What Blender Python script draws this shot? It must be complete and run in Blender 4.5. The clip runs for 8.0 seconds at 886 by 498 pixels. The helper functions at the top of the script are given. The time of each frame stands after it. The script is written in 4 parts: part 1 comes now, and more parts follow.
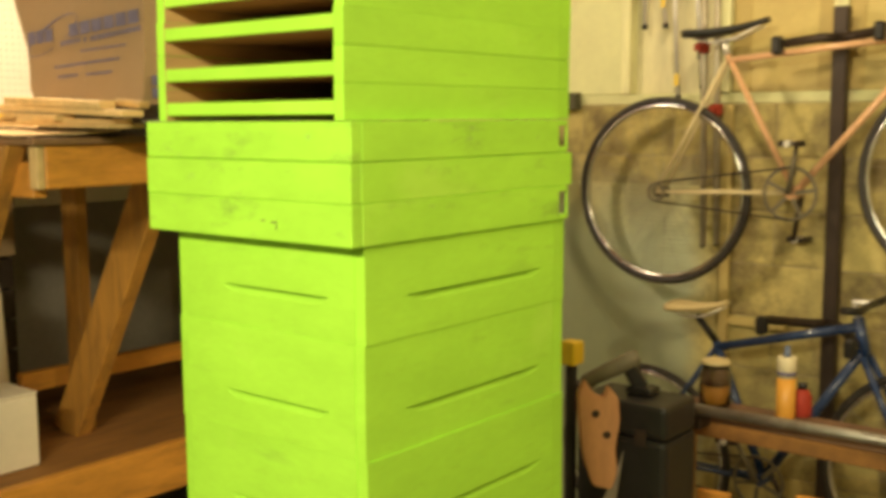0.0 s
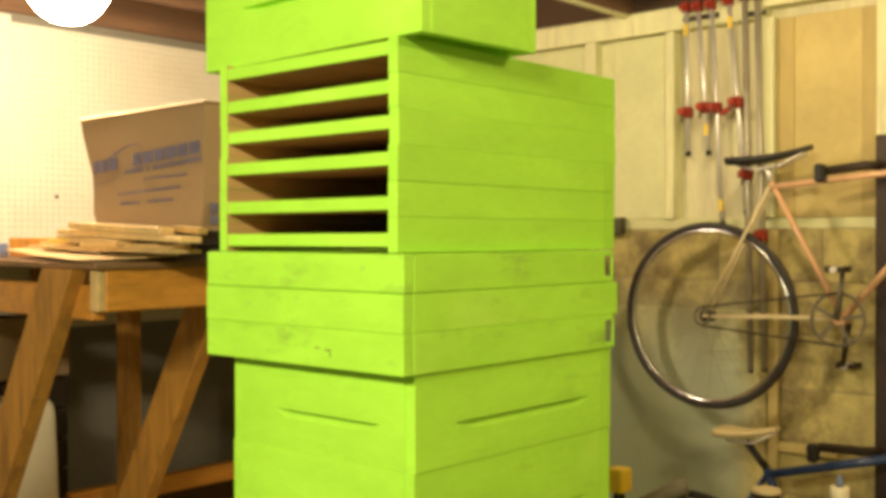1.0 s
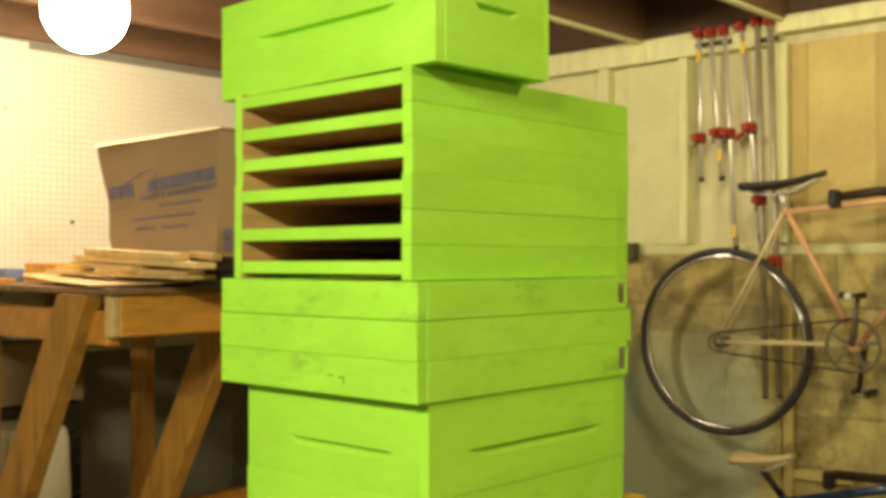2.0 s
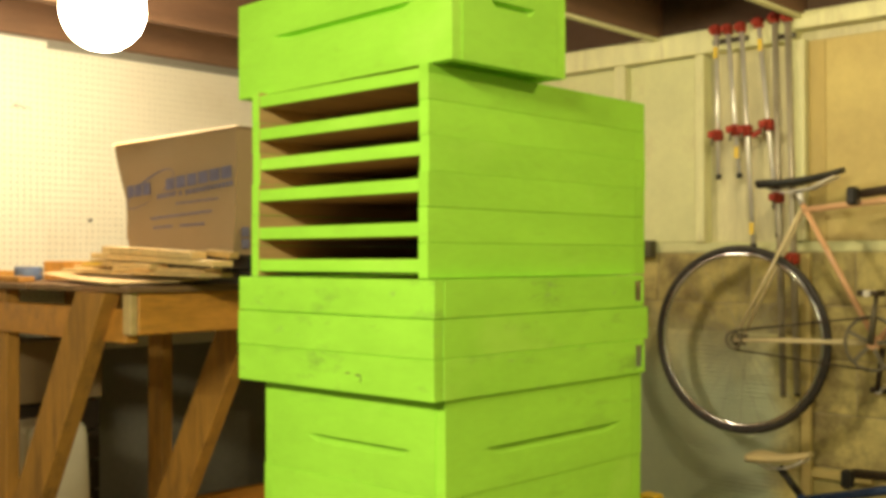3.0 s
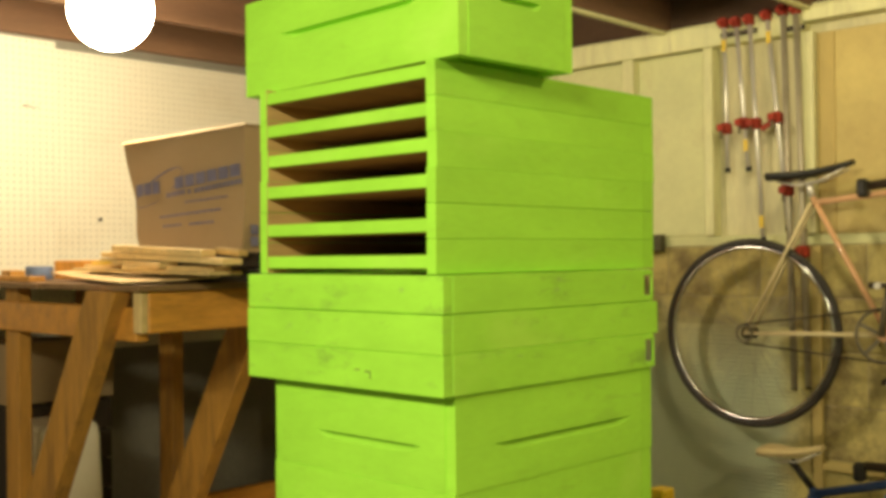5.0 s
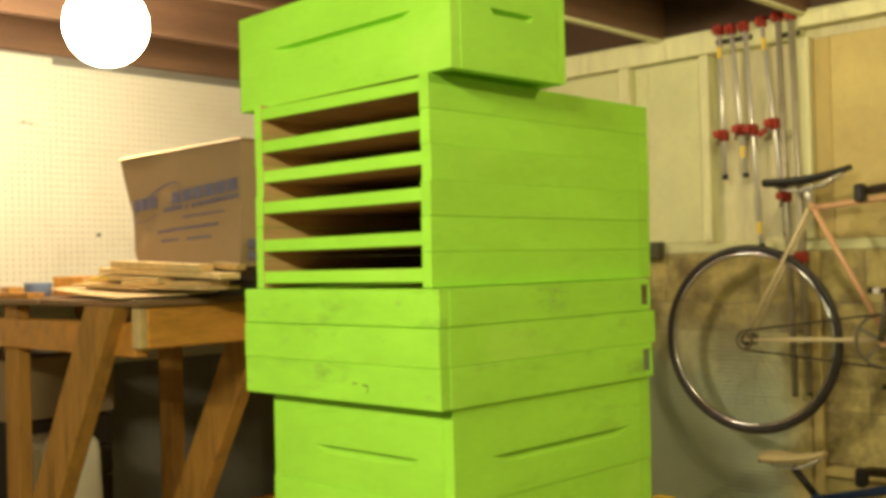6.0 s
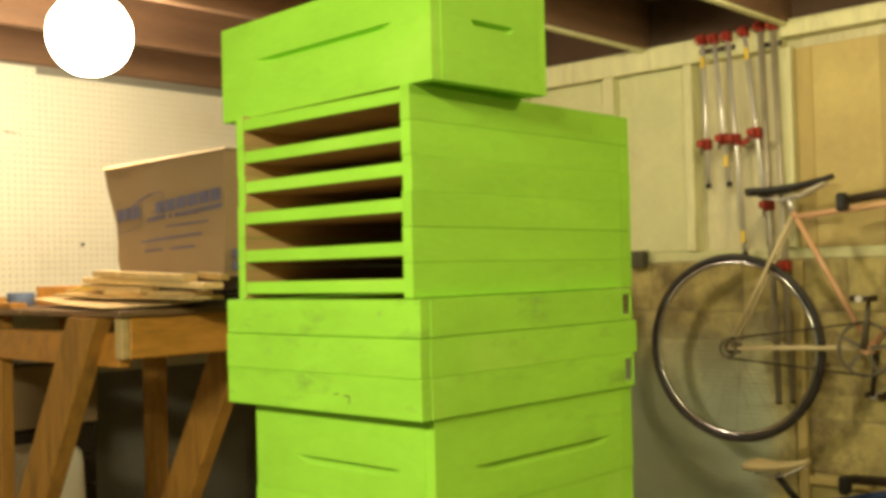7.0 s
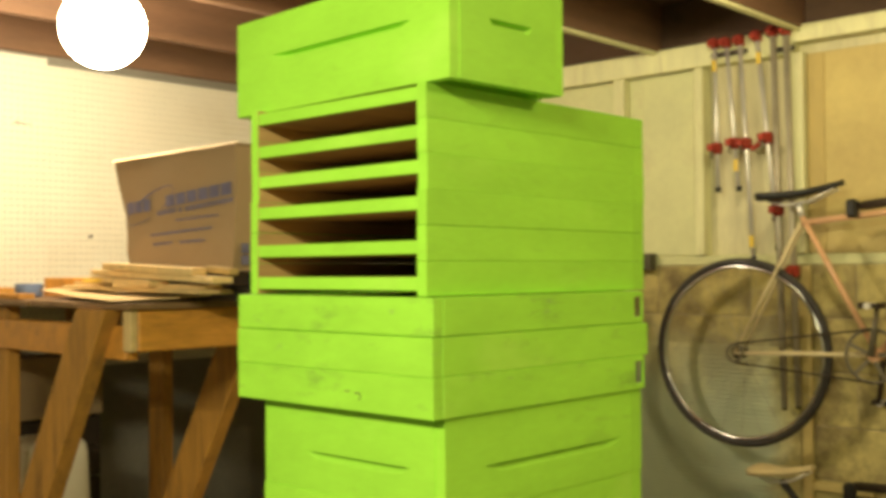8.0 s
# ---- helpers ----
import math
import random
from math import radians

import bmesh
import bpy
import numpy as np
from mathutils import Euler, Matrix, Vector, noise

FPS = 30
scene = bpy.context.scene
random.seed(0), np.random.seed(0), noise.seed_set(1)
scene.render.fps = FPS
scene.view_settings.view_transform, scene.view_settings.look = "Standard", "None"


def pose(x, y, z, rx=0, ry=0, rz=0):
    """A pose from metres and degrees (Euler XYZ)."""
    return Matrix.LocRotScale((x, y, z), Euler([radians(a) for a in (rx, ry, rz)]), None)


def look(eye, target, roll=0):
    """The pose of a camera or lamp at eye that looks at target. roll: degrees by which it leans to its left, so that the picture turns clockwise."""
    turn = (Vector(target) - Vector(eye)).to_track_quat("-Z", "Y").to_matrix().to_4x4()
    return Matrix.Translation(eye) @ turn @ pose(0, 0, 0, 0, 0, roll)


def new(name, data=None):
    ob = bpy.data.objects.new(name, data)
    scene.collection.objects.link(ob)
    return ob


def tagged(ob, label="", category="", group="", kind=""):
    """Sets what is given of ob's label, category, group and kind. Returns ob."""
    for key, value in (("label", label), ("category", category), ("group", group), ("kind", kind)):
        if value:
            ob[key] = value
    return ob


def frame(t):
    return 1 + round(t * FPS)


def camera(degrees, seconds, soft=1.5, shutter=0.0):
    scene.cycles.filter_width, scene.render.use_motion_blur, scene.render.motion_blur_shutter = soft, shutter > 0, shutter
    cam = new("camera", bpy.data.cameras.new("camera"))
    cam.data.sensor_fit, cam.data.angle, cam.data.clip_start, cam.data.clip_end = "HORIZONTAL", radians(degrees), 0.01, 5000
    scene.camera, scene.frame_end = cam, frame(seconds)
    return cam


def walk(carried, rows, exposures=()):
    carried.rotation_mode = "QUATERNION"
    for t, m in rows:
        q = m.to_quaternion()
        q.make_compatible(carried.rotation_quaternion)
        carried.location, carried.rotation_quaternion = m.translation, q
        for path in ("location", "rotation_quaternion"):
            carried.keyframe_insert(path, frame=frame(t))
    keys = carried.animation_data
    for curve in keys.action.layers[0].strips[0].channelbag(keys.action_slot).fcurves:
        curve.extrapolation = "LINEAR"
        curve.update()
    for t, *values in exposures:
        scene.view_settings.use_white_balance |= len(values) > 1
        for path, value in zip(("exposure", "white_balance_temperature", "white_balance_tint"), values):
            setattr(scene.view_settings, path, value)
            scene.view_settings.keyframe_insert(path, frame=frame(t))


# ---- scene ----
cam = camera(45.5, 8.0, soft=4.0, shutter=0.5)
PATH = [
    (0, (-1.049, -0.996, 1.491), (0.488, 0.259, 1.246), -0.3),
    (0.1, (-1.071, -1.007, 1.501), (0.482, 0.232, 1.274), -0.6),
    (0.2, (-1.066, -1.002, 1.494), (0.472, 0.268, 1.34), -0.4),
    (0.3, (-1.067, -1.007, 1.5), (0.46, 0.277, 1.359), 0.1),
    (0.4, (-1.066, -0.996, 1.498), (0.454, 0.297, 1.36), 0.2),
    (0.5, (-1.073, -1.007, 1.501), (0.434, 0.302, 1.376), 0.4),
    (1, (-1.087, -1.019, 1.511), (0.408, 0.31, 1.489), -0.1),
    (1.5, (-1.09, -1.022, 1.516), (0.397, 0.315, 1.534), -0.1),
    (3, (-1.092, -1.021, 1.517), (0.366, 0.348, 1.536), -0.1),
    (3.5, (-1.097, -1.023, 1.515), (0.35, 0.358, 1.537), 0.2),
    (4, (-1.095, -1.018, 1.515), (0.351, 0.363, 1.531), 0.2),
    (5.5, (-1.089, -1.026, 1.519), (0.355, 0.357, 1.538), -1.1),
    (6, (-1.086, -1.028, 1.522), (0.359, 0.355, 1.551), -1.4),
    (6.5, (-1.081, -1.029, 1.521), (0.373, 0.344, 1.542), -1.4),
    (7, (-1.083, -1.037, 1.525), (0.378, 0.327, 1.569), -1.5),
    (7.5, (-1.077, -1.038, 1.524), (0.428, 0.28, 1.563), -1.2),
    (8, (-1.091, -1.025, 1.525), (0.365, 0.345, 1.567), -0.4),
]
walk(cam, [(t, look(eye, target, roll)) for t, eye, target, roll in PATH],
     exposures=[(0, 0.58, 6950, 22), (0.5, 0.55, 6950, 23), (1, 0.48, 6950, 23), (1.5, 0.42, 6900, 22), (2.2, 0.25, 6600, 15), (3, 0.26, 6600, 15), (3.5, 0.16, 6600, 15), (5.5, 0.17, 6600, 15), (6.5, 0.11, 6600, 15), (7, 0.10, 6600, 15), (8, 0.24, 6600, 15)])

# ---------------------------------------------------------------- world and lights
world = bpy.data.worlds.new("world")
scene.world = world
world.use_nodes = True
world.node_tree.nodes["Background"].inputs[0].default_value = (0.02, 0.016, 0.012, 1)
world.node_tree.nodes["Background"].inputs[1].default_value = 0.3

FLOOR, CEIL = -0.168, 2.40
WALL_X, WALL_Y = 2.60, 2.86


def bulb_light(x, y, z, watts, colour, radius):
    data = bpy.data.lights.new("bulb_light", "POINT")
    data.energy, data.color, data.shadow_soft_size = watts, colour, radius
    ob = new("bulb_light", data)
    ob.location = (x, y, z)
    return ob


# a long fluorescent batten behind the camera's shoulder, and two bare bulbs
tube_data = bpy.data.lights.new("tube_light", "AREA")
tube_data.shape, tube_data.size, tube_data.size_y = "RECTANGLE", 1.20, 0.10
tube_data.energy, tube_data.color = 55.5, (0.99, 0.97, 0.63)
tube_light = new("tube_light", tube_data)
tube_light.matrix_basis = Matrix.Translation((-1.94, -0.54, 2.32)) @ Vector((0.72, 0.26, -0.64)).to_track_quat("-Z", "Y").to_matrix().to_4x4()
bulb_light(0.55, -1.55, 2.30, 34, (1.0, 0.87, 0.46), 0.06)
bulb_light(1.56, 0.27, 2.33, 15.5, (1.0, 0.88, 0.50), 0.05)


# ---------------------------------------------------------------- materials
def material(name, colour, rough=0.6, metal=0.0, vary=0.15, scale=8.0, fine=90.0, bump=0.15, stretch=(1, 1, 1),
             dirt=None, dirt_scale=3.0, dirt_edge=0.62, dirt_amount=0.6, random_tone=0.0, coat=0.0, spec=0.5):
    m = bpy.data.materials.new(name)
    m.use_nodes = True
    nt = m.node_tree
    n, l = nt.nodes, nt.links
    b = n["Principled BSDF"]
    b.inputs["Metallic"].default_value = metal
    b.inputs["Coat Weight"].default_value = coat
    b.inputs["Specular IOR Level"].default_value = spec
    co = n.new("ShaderNodeTexCoord")
    mp = n.new("ShaderNodeMapping")
    mp.inputs["Scale"].default_value = stretch
    l.new(co.outputs["Object"], mp.inputs["Vector"])
    info = n.new("ShaderNodeObjectInfo")
    shift = n.new("ShaderNodeVectorMath")
    shift.operation = "MULTIPLY_ADD"
    l.new(info.outputs["Random"], shift.inputs[0])
    shift.inputs[1].default_value = (17, 31, 23)
    l.new(mp.outputs[0], shift.inputs[2])

    def tex(sc, detail, rough_=0.55):
        t = n.new("ShaderNodeTexNoise")
        t.inputs["Scale"].default_value = sc
        t.inputs["Detail"].default_value = detail
        t.inputs["Roughness"].default_value = rough_
        l.new(shift.outputs[0], t.inputs["Vector"])
        return t.outputs["Fac"]

    big, small = tex(scale, 3), tex(fine, 4, 0.65)
    mix = n.new("ShaderNodeMath")
    mix.operation = "MULTIPLY_ADD"
    l.new(small, mix.inputs[0])
    mix.inputs[1].default_value = 0.5
    l.new(big, mix.inputs[2])
    ramp = n.new("ShaderNodeMapRange")
    ramp.inputs["From Min"].default_value, ramp.inputs["From Max"].default_value = 0.45, 1.05
    ramp.inputs["To Min"].default_value, ramp.inputs["To Max"].default_value = 1 - vary, 1 + vary
    l.new(mix.outputs[0], ramp.inputs["Value"])
    tone = ramp.outputs[0]
    if random_tone:
        rr = n.new("ShaderNodeMapRange")
        rr.inputs["To Min"].default_value, rr.inputs["To Max"].default_value = 1 - random_tone, 1 + random_tone
        l.new(info.outputs["Random"], rr.inputs["Value"])
        mm = n.new("ShaderNodeMath")
        mm.operation = "MULTIPLY"
        l.new(tone, mm.inputs[0])
        l.new(rr.outputs[0], mm.inputs[1])
        tone = mm.outputs[0]
    col = n.new("ShaderNodeVectorMath")
    col.operation = "SCALE"
    col.inputs[0].default_value = colour[:3]
    l.new(tone, col.inputs["Scale"])
    out = col.outputs[0]
    if dirt:
        dn = tex(dirt_scale, 6, 0.7)
        dr = n.new("ShaderNodeMapRange")
        dr.inputs["From Min"].default_value, dr.inputs["From Max"].default_value = dirt_edge - 0.07, dirt_edge + 0.12
        dr.inputs["To Max"].default_value = dirt_amount
        l.new(dn, dr.inputs["Value"])
        dm = n.new("ShaderNodeMix")
        dm.data_type = "RGBA"
        l.new(dr.outputs[0], dm.inputs["Factor"])
        l.new(out, dm.inputs["A"])
        dm.inputs["B"].default_value = (*dirt, 1)
        out = dm.outputs["Result"]
    l.new(out, b.inputs["Base Color"])
    rm = n.new("ShaderNodeMapRange")
    rm.inputs["To Min"].default_value, rm.inputs["To Max"].default_value = max(0.02, rough - 0.12), min(1, rough + 0.12)
    l.new(big, rm.inputs["Value"])
    l.new(rm.outputs[0], b.inputs["Roughness"])
    if bump:
        bp = n.new("ShaderNodeBump")
        bp.inputs["Strength"].default_value = bump
        bp.inputs["Distance"].default_value = 0.004
        l.new(small, bp.inputs["Height"])
        l.new(bp.outputs[0], b.inputs["Normal"])
    return m


def scuffed(m, colour, stretch, scale, edge, amount, seed):
    """Dull rub marks with a direction of their own over the paint of m, rougher than the rest."""
    n, l = m.node_tree.nodes, m.node_tree.links
    b = n["Principled BSDF"]
    under = b.inputs["Base Color"].links[0].from_socket
    co = n.new("ShaderNodeTexCoord")
    mp = n.new("ShaderNodeMapping")
    mp.inputs["Scale"].default_value = stretch
    l.new(co.outputs["Object"], mp.inputs["Vector"])
    info = n.new("ShaderNodeObjectInfo")
    shift = n.new("ShaderNodeVectorMath")
    shift.operation = "MULTIPLY_ADD"
    l.new(info.outputs["Random"], shift.inputs[0])
    shift.inputs[1].default_value = (13 + seed, 29 + seed, 19 + seed)
    l.new(mp.outputs[0], shift.inputs[2])
    t = n.new("ShaderNodeTexNoise")
    t.inputs["Scale"].default_value = scale
    t.inputs["Detail"].default_value = 5
    t.inputs["Roughness"].default_value = 0.62
    l.new(shift.outputs[0], t.inputs["Vector"])
    r = n.new("ShaderNodeMapRange")
    r.inputs["From Min"].default_value, r.inputs["From Max"].default_value = edge, edge + 0.14
    r.inputs["To Max"].default_value = amount
    l.new(t.outputs["Fac"], r.inputs["Value"])
    mx = n.new("ShaderNodeMix")
    mx.data_type = "RGBA"
    l.new(r.outputs[0], mx.inputs["Factor"])
    l.new(under, mx.inputs["A"])
    mx.inputs["B"].default_value = (*colour, 1)
    l.new(mx.outputs["Result"], b.inputs["Base Color"])
    return m


def glow(name, colour, strength):
    m = bpy.data.materials.new(name)
    m.use_nodes = True
    b = m.node_tree.nodes["Principled BSDF"]
    b.inputs["Base Color"].default_value = (*colour, 1)
    b.inputs["Emission Color"].default_value = (*colour, 1)
    b.inputs["Emission Strength"].default_value = strength
    return m


LIME = material("lime_paint", (0.345, 0.73, 0.055), 0.55, vary=0.11, scale=6, fine=55, bump=0.14, stretch=(0.7, 0.7, 2.0),
                dirt=(0.20, 0.36, 0.03), dirt_scale=9, dirt_edge=0.66, dirt_amount=0.35, random_tone=0.03, spec=0.3)
LIME_WORN = material("worn_lime_paint", (0.345, 0.73, 0.055), 0.6, vary=0.12, scale=8, fine=45, bump=0.2, stretch=(0.7, 0.7, 1.8),
                     dirt=(0.14, 0.22, 0.05), dirt_scale=12, dirt_edge=0.63, dirt_amount=0.55, random_tone=0.04, spec=0.3)
scuffed(LIME, (0.22, 0.42, 0.05), (0.6, 0.6, 3.0), 7, 0.64, 0.45, 0)
scuffed(LIME, (0.46, 0.80, 0.10), (0.8, 0.8, 1.2), 3.5, 0.58, 0.5, 5)
scuffed(LIME_WORN, (0.24, 0.30, 0.14), (1.0, 1.0, 2.6), 16, 0.64, 0.7, 2)
scuffed(LIME_WORN, (0.46, 0.80, 0.10), (0.8, 0.8, 1.2), 4, 0.58, 0.5, 7)
PINE = material("bare_pine", (0.56, 0.37, 0.13), 0.65, vary=0.22, scale=5, fine=60, stretch=(0.5, 6, 6), random_tone=0.1)
# pine darkened for the floor panels: shade inside the boards put into colour
SHADED_PINE = material("shaded_inner_pine", (0.42, 0.275, 0.10), 0.75, vary=0.25, scale=5, fine=60, stretch=(0.5, 6, 6), random_tone=0.1)
PINE_PALE = material("pale_pine", (0.66, 0.46, 0.20), 0.65, vary=0.2, scale=6, fine=70, stretch=(0.6, 6, 6), random_tone=0.14)
BEAM = material("orange_stained_beam", (0.60, 0.262, 0.040), 0.55, vary=0.3, scale=4, fine=45, stretch=(0.8, 5, 5),
                dirt=(0.18, 0.08, 0.02), dirt_scale=5, dirt_edge=0.6, random_tone=0.08)
OLD_WOOD = material("old_brown_timber", (0.45, 0.213, 0.036), 0.7, vary=0.30, scale=5, fine=40, stretch=(5, 5, 0.7),
                    dirt=(0.08, 0.04, 0.015), dirt_scale=4, dirt_edge=0.58, random_tone=0.15)
BENCH_TOP = material("stained_bench_top", (0.25, 0.14, 0.06), 0.7, vary=0.35, scale=5, fine=50, stretch=(0.7, 4, 4),
                     dirt=(0.07, 0.04, 0.02), dirt_scale=5, dirt_edge=0.55, random_tone=0.1)
SHELF_WOOD = material("dark_orange_timber", (0.30, 0.135, 0.032), 0.75, vary=0.4, scale=5, fine=45, stretch=(0.7, 5, 5), random_tone=0.1)
JOIST = material("dark_joist_timber", (0.16, 0.085, 0.045), 0.8, vary=0.3, scale=3, fine=40, stretch=(0.6, 5, 5), random_tone=0.12)
DECK = material("dark_floor_boards", (0.11, 0.065, 0.04), 0.85, vary=0.35, scale=3, fine=30, stretch=(4, 0.7, 1))
PEG = material("white_pegboard", (0.80, 0.76, 0.62), 0.45, vary=0.05, scale=2, fine=80, bump=0.05,
               dirt=(0.60, 0.52, 0.36), dirt_scale=2.5, dirt_edge=0.62, dirt_amount=0.35)
WHITE_TRIM = material("cream_painted_timber", (0.70, 0.69, 0.385), 0.6, vary=0.12, scale=6, fine=60, stretch=(4, 4, 0.8),
                      dirt=(0.40, 0.32, 0.18), dirt_scale=4, dirt_edge=0.6, dirt_amount=0.5, random_tone=0.05)
CREAM_PANEL = material("cream_wall_panel", (0.63, 0.64, 0.335), 0.65, vary=0.12, scale=3, fine=40,
                       dirt=(0.42, 0.34, 0.20), dirt_scale=3, dirt_edge=0.6, dirt_amount=0.5)
YELLOW_PANEL = material("yellowed_wall_panel", (0.57, 0.46, 0.17), 0.65, vary=0.14, scale=3, fine=40,
                        dirt=(0.40, 0.29, 0.11), dirt_scale=2.2, dirt_edge=0.53, dirt_amount=0.6)
STRIP = material("browned_wall_strip", (0.47, 0.36, 0.125), 0.65, vary=0.16, scale=4, fine=40, stretch=(3, 3, 0.7))
BAY = material("grey_brown_backing", (0.62, 0.58, 0.36), 0.8, vary=0.2, scale=5, fine=40, stretch=(3, 3, 0.6))
MORTAR = material("mortar", (0.40, 0.34, 0.21), 0.95, vary=0.2, scale=12, fine=120, bump=0.5)
CONCRETE = material("concrete_floor", (0.27, 0.245, 0.20), 0.85, vary=0.25, scale=2, fine=60, bump=0.3,
                    dirt=(0.10, 0.09, 0.07), dirt_scale=1.5, dirt_edge=0.55)
GREY_WALL = material("grey_basement_wall", (0.235, 0.215, 0.175), 0.85, vary=0.2, scale=2, fine=50, bump=0.3)
BOUNCE_WALL = material("bounce_cream_wall", (0.70, 0.65, 0.50), 0.8, vary=0.15, scale=2, fine=50)
CARD = material("brown_cardboard", (0.325, 0.214, 0.112), 0.8, vary=0.10, scale=4, fine=110, bump=0.1,
                dirt=(0.24, 0.14, 0.06), dirt_scale=4, dirt_edge=0.62, dirt_amount=0.4)
CARD_PALE = material("pale_card_sheet", (0.60, 0.42, 0.20), 0.8, vary=0.12, scale=5, fine=90, bump=0.1)
INK = material("blue_printing_ink", (0.135, 0.12, 0.195), 0.8, vary=0.35, scale=30, fine=200, bump=0)
RUBBER = material("black_rubber", (0.030, 0.026, 0.022), 0.42, vary=0.2, scale=20, fine=200, bump=0.2)
BLACK = material("black_plastic", (0.015, 0.014, 0.013), 0.4, vary=0.2, scale=20, fine=100, bump=0.05)
DARK_STEEL = material("dark_brown_steel", (0.045, 0.03, 0.022), 0.5, metal=0.3, vary=0.25, scale=10, fine=90)
GREASY_STEEL = material("greasy_dark_steel", (0.17, 0.15, 0.10), 0.5, metal=0.35, vary=0.3, scale=14, fine=90)
PIPE = material("galvanised_pipe", (0.47, 0.43, 0.32), 0.45, metal=0.45, vary=0.2, scale=10, fine=80,
                dirt=(0.20, 0.14, 0.08), dirt_scale=7, dirt_edge=0.58)
SCRATCH = material("scratched_paint", (0.15, 0.22, 0.045), 0.8, vary=0.3, scale=40, fine=200)
OLIVE_PLASTIC = material("dusty_olive_plastic", (0.17, 0.155, 0.10), 0.55, vary=0.25, scale=18, fine=90)
DARK_OLIVE = material("dark_olive_timber", (0.085, 0.078, 0.042), 0.75, vary=0.3, scale=9, fine=60)
STEEL = material("bright_steel", (0.80, 0.78, 0.72), 0.42, metal=0.6, vary=0.12, scale=15, fine=120, bump=0.03)
DULL_STEEL = material("dull_steel_bar", (0.36, 0.34, 0.30), 0.45, metal=0.85, vary=0.25, scale=12, fine=90,
                      dirt=(0.16, 0.10, 0.05), dirt_scale=8, dirt_edge=0.6)
ALLOY = material("alloy_rim", (0.66, 0.66, 0.64), 0.2, metal=1.0, vary=0.08, scale=15, fine=120, bump=0.02)
RED = material("red_enamel", (0.36, 0.040, 0.022), 0.62, vary=0.25, scale=20, fine=90, bump=0.15, spec=0.3)
YELLOW = material("yellow_plastic", (0.72, 0.50, 0.02), 0.45, vary=0.12, scale=10, fine=80, bump=0.05)
ORANGE = material("orange_plastic", (0.72, 0.34, 0.05), 0.45, vary=0.12, scale=14, fine=80, bump=0.05)
CREAM_TUBE = material("cream_bike_enamel", (0.72, 0.62, 0.36), 0.3, vary=0.06, scale=12, fine=90, bump=0, coat=0.5)
PINK_TUBE = material("salmon_bike_enamel", (0.74, 0.44, 0.24), 0.3, vary=0.06, scale=12, fine=90, bump=0, coat=0.5)
BLUE_TUBE = material("blue_bike_enamel", (0.020, 0.048, 0.135), 0.3, vary=0.12, scale=12, fine=90, bump=0, coat=0.5,
                     dirt=(0.20, 0.19, 0.17), dirt_scale=14, dirt_edge=0.66)
TAN = material("tan_saddle_vinyl", (0.74, 0.61, 0.32), 0.5, vary=0.15, scale=14, fine=90)
HANDLE_WOOD = material("pinkish_saw_handle_wood", (0.55, 0.28, 0.13), 0.5, vary=0.2, scale=8, fine=60, stretch=(4, 4, 1))
WHITE_PLASTIC = material("white_plastic", (0.77, 0.68, 0.53), 0.5, vary=0.08, scale=6, fine=60, bump=0.05)
TUBE_WHITE = material("cream_cartridge_card", (0.72, 0.64, 0.42), 0.5, vary=0.1, scale=10, fine=60, bump=0.05)
BLUE_TAPE = material("blue_grey_tape", (0.12, 0.16, 0.26), 0.5, vary=0.15, scale=20, fine=100)
OPAL = glow("lit_opal_glass", (1.0, 0.875, 0.58), 86.0)
CERAMIC = material("white_porcelain", (0.75, 0.72, 0.66), 0.25, vary=0.05)
GLASS = bpy.data.materials.new("jar_glass")
GLASS.use_nodes = True
GLASS.node_tree.nodes["Principled BSDF"].inputs["Transmission Weight"].default_value = 1.0
GLASS.node_tree.nodes["Principled BSDF"].inputs["Roughness"].default_value = 0.05
GLASS.node_tree.nodes["Principled BSDF"].inputs["Base Color"].default_value = (0.9, 0.88, 0.8, 1)


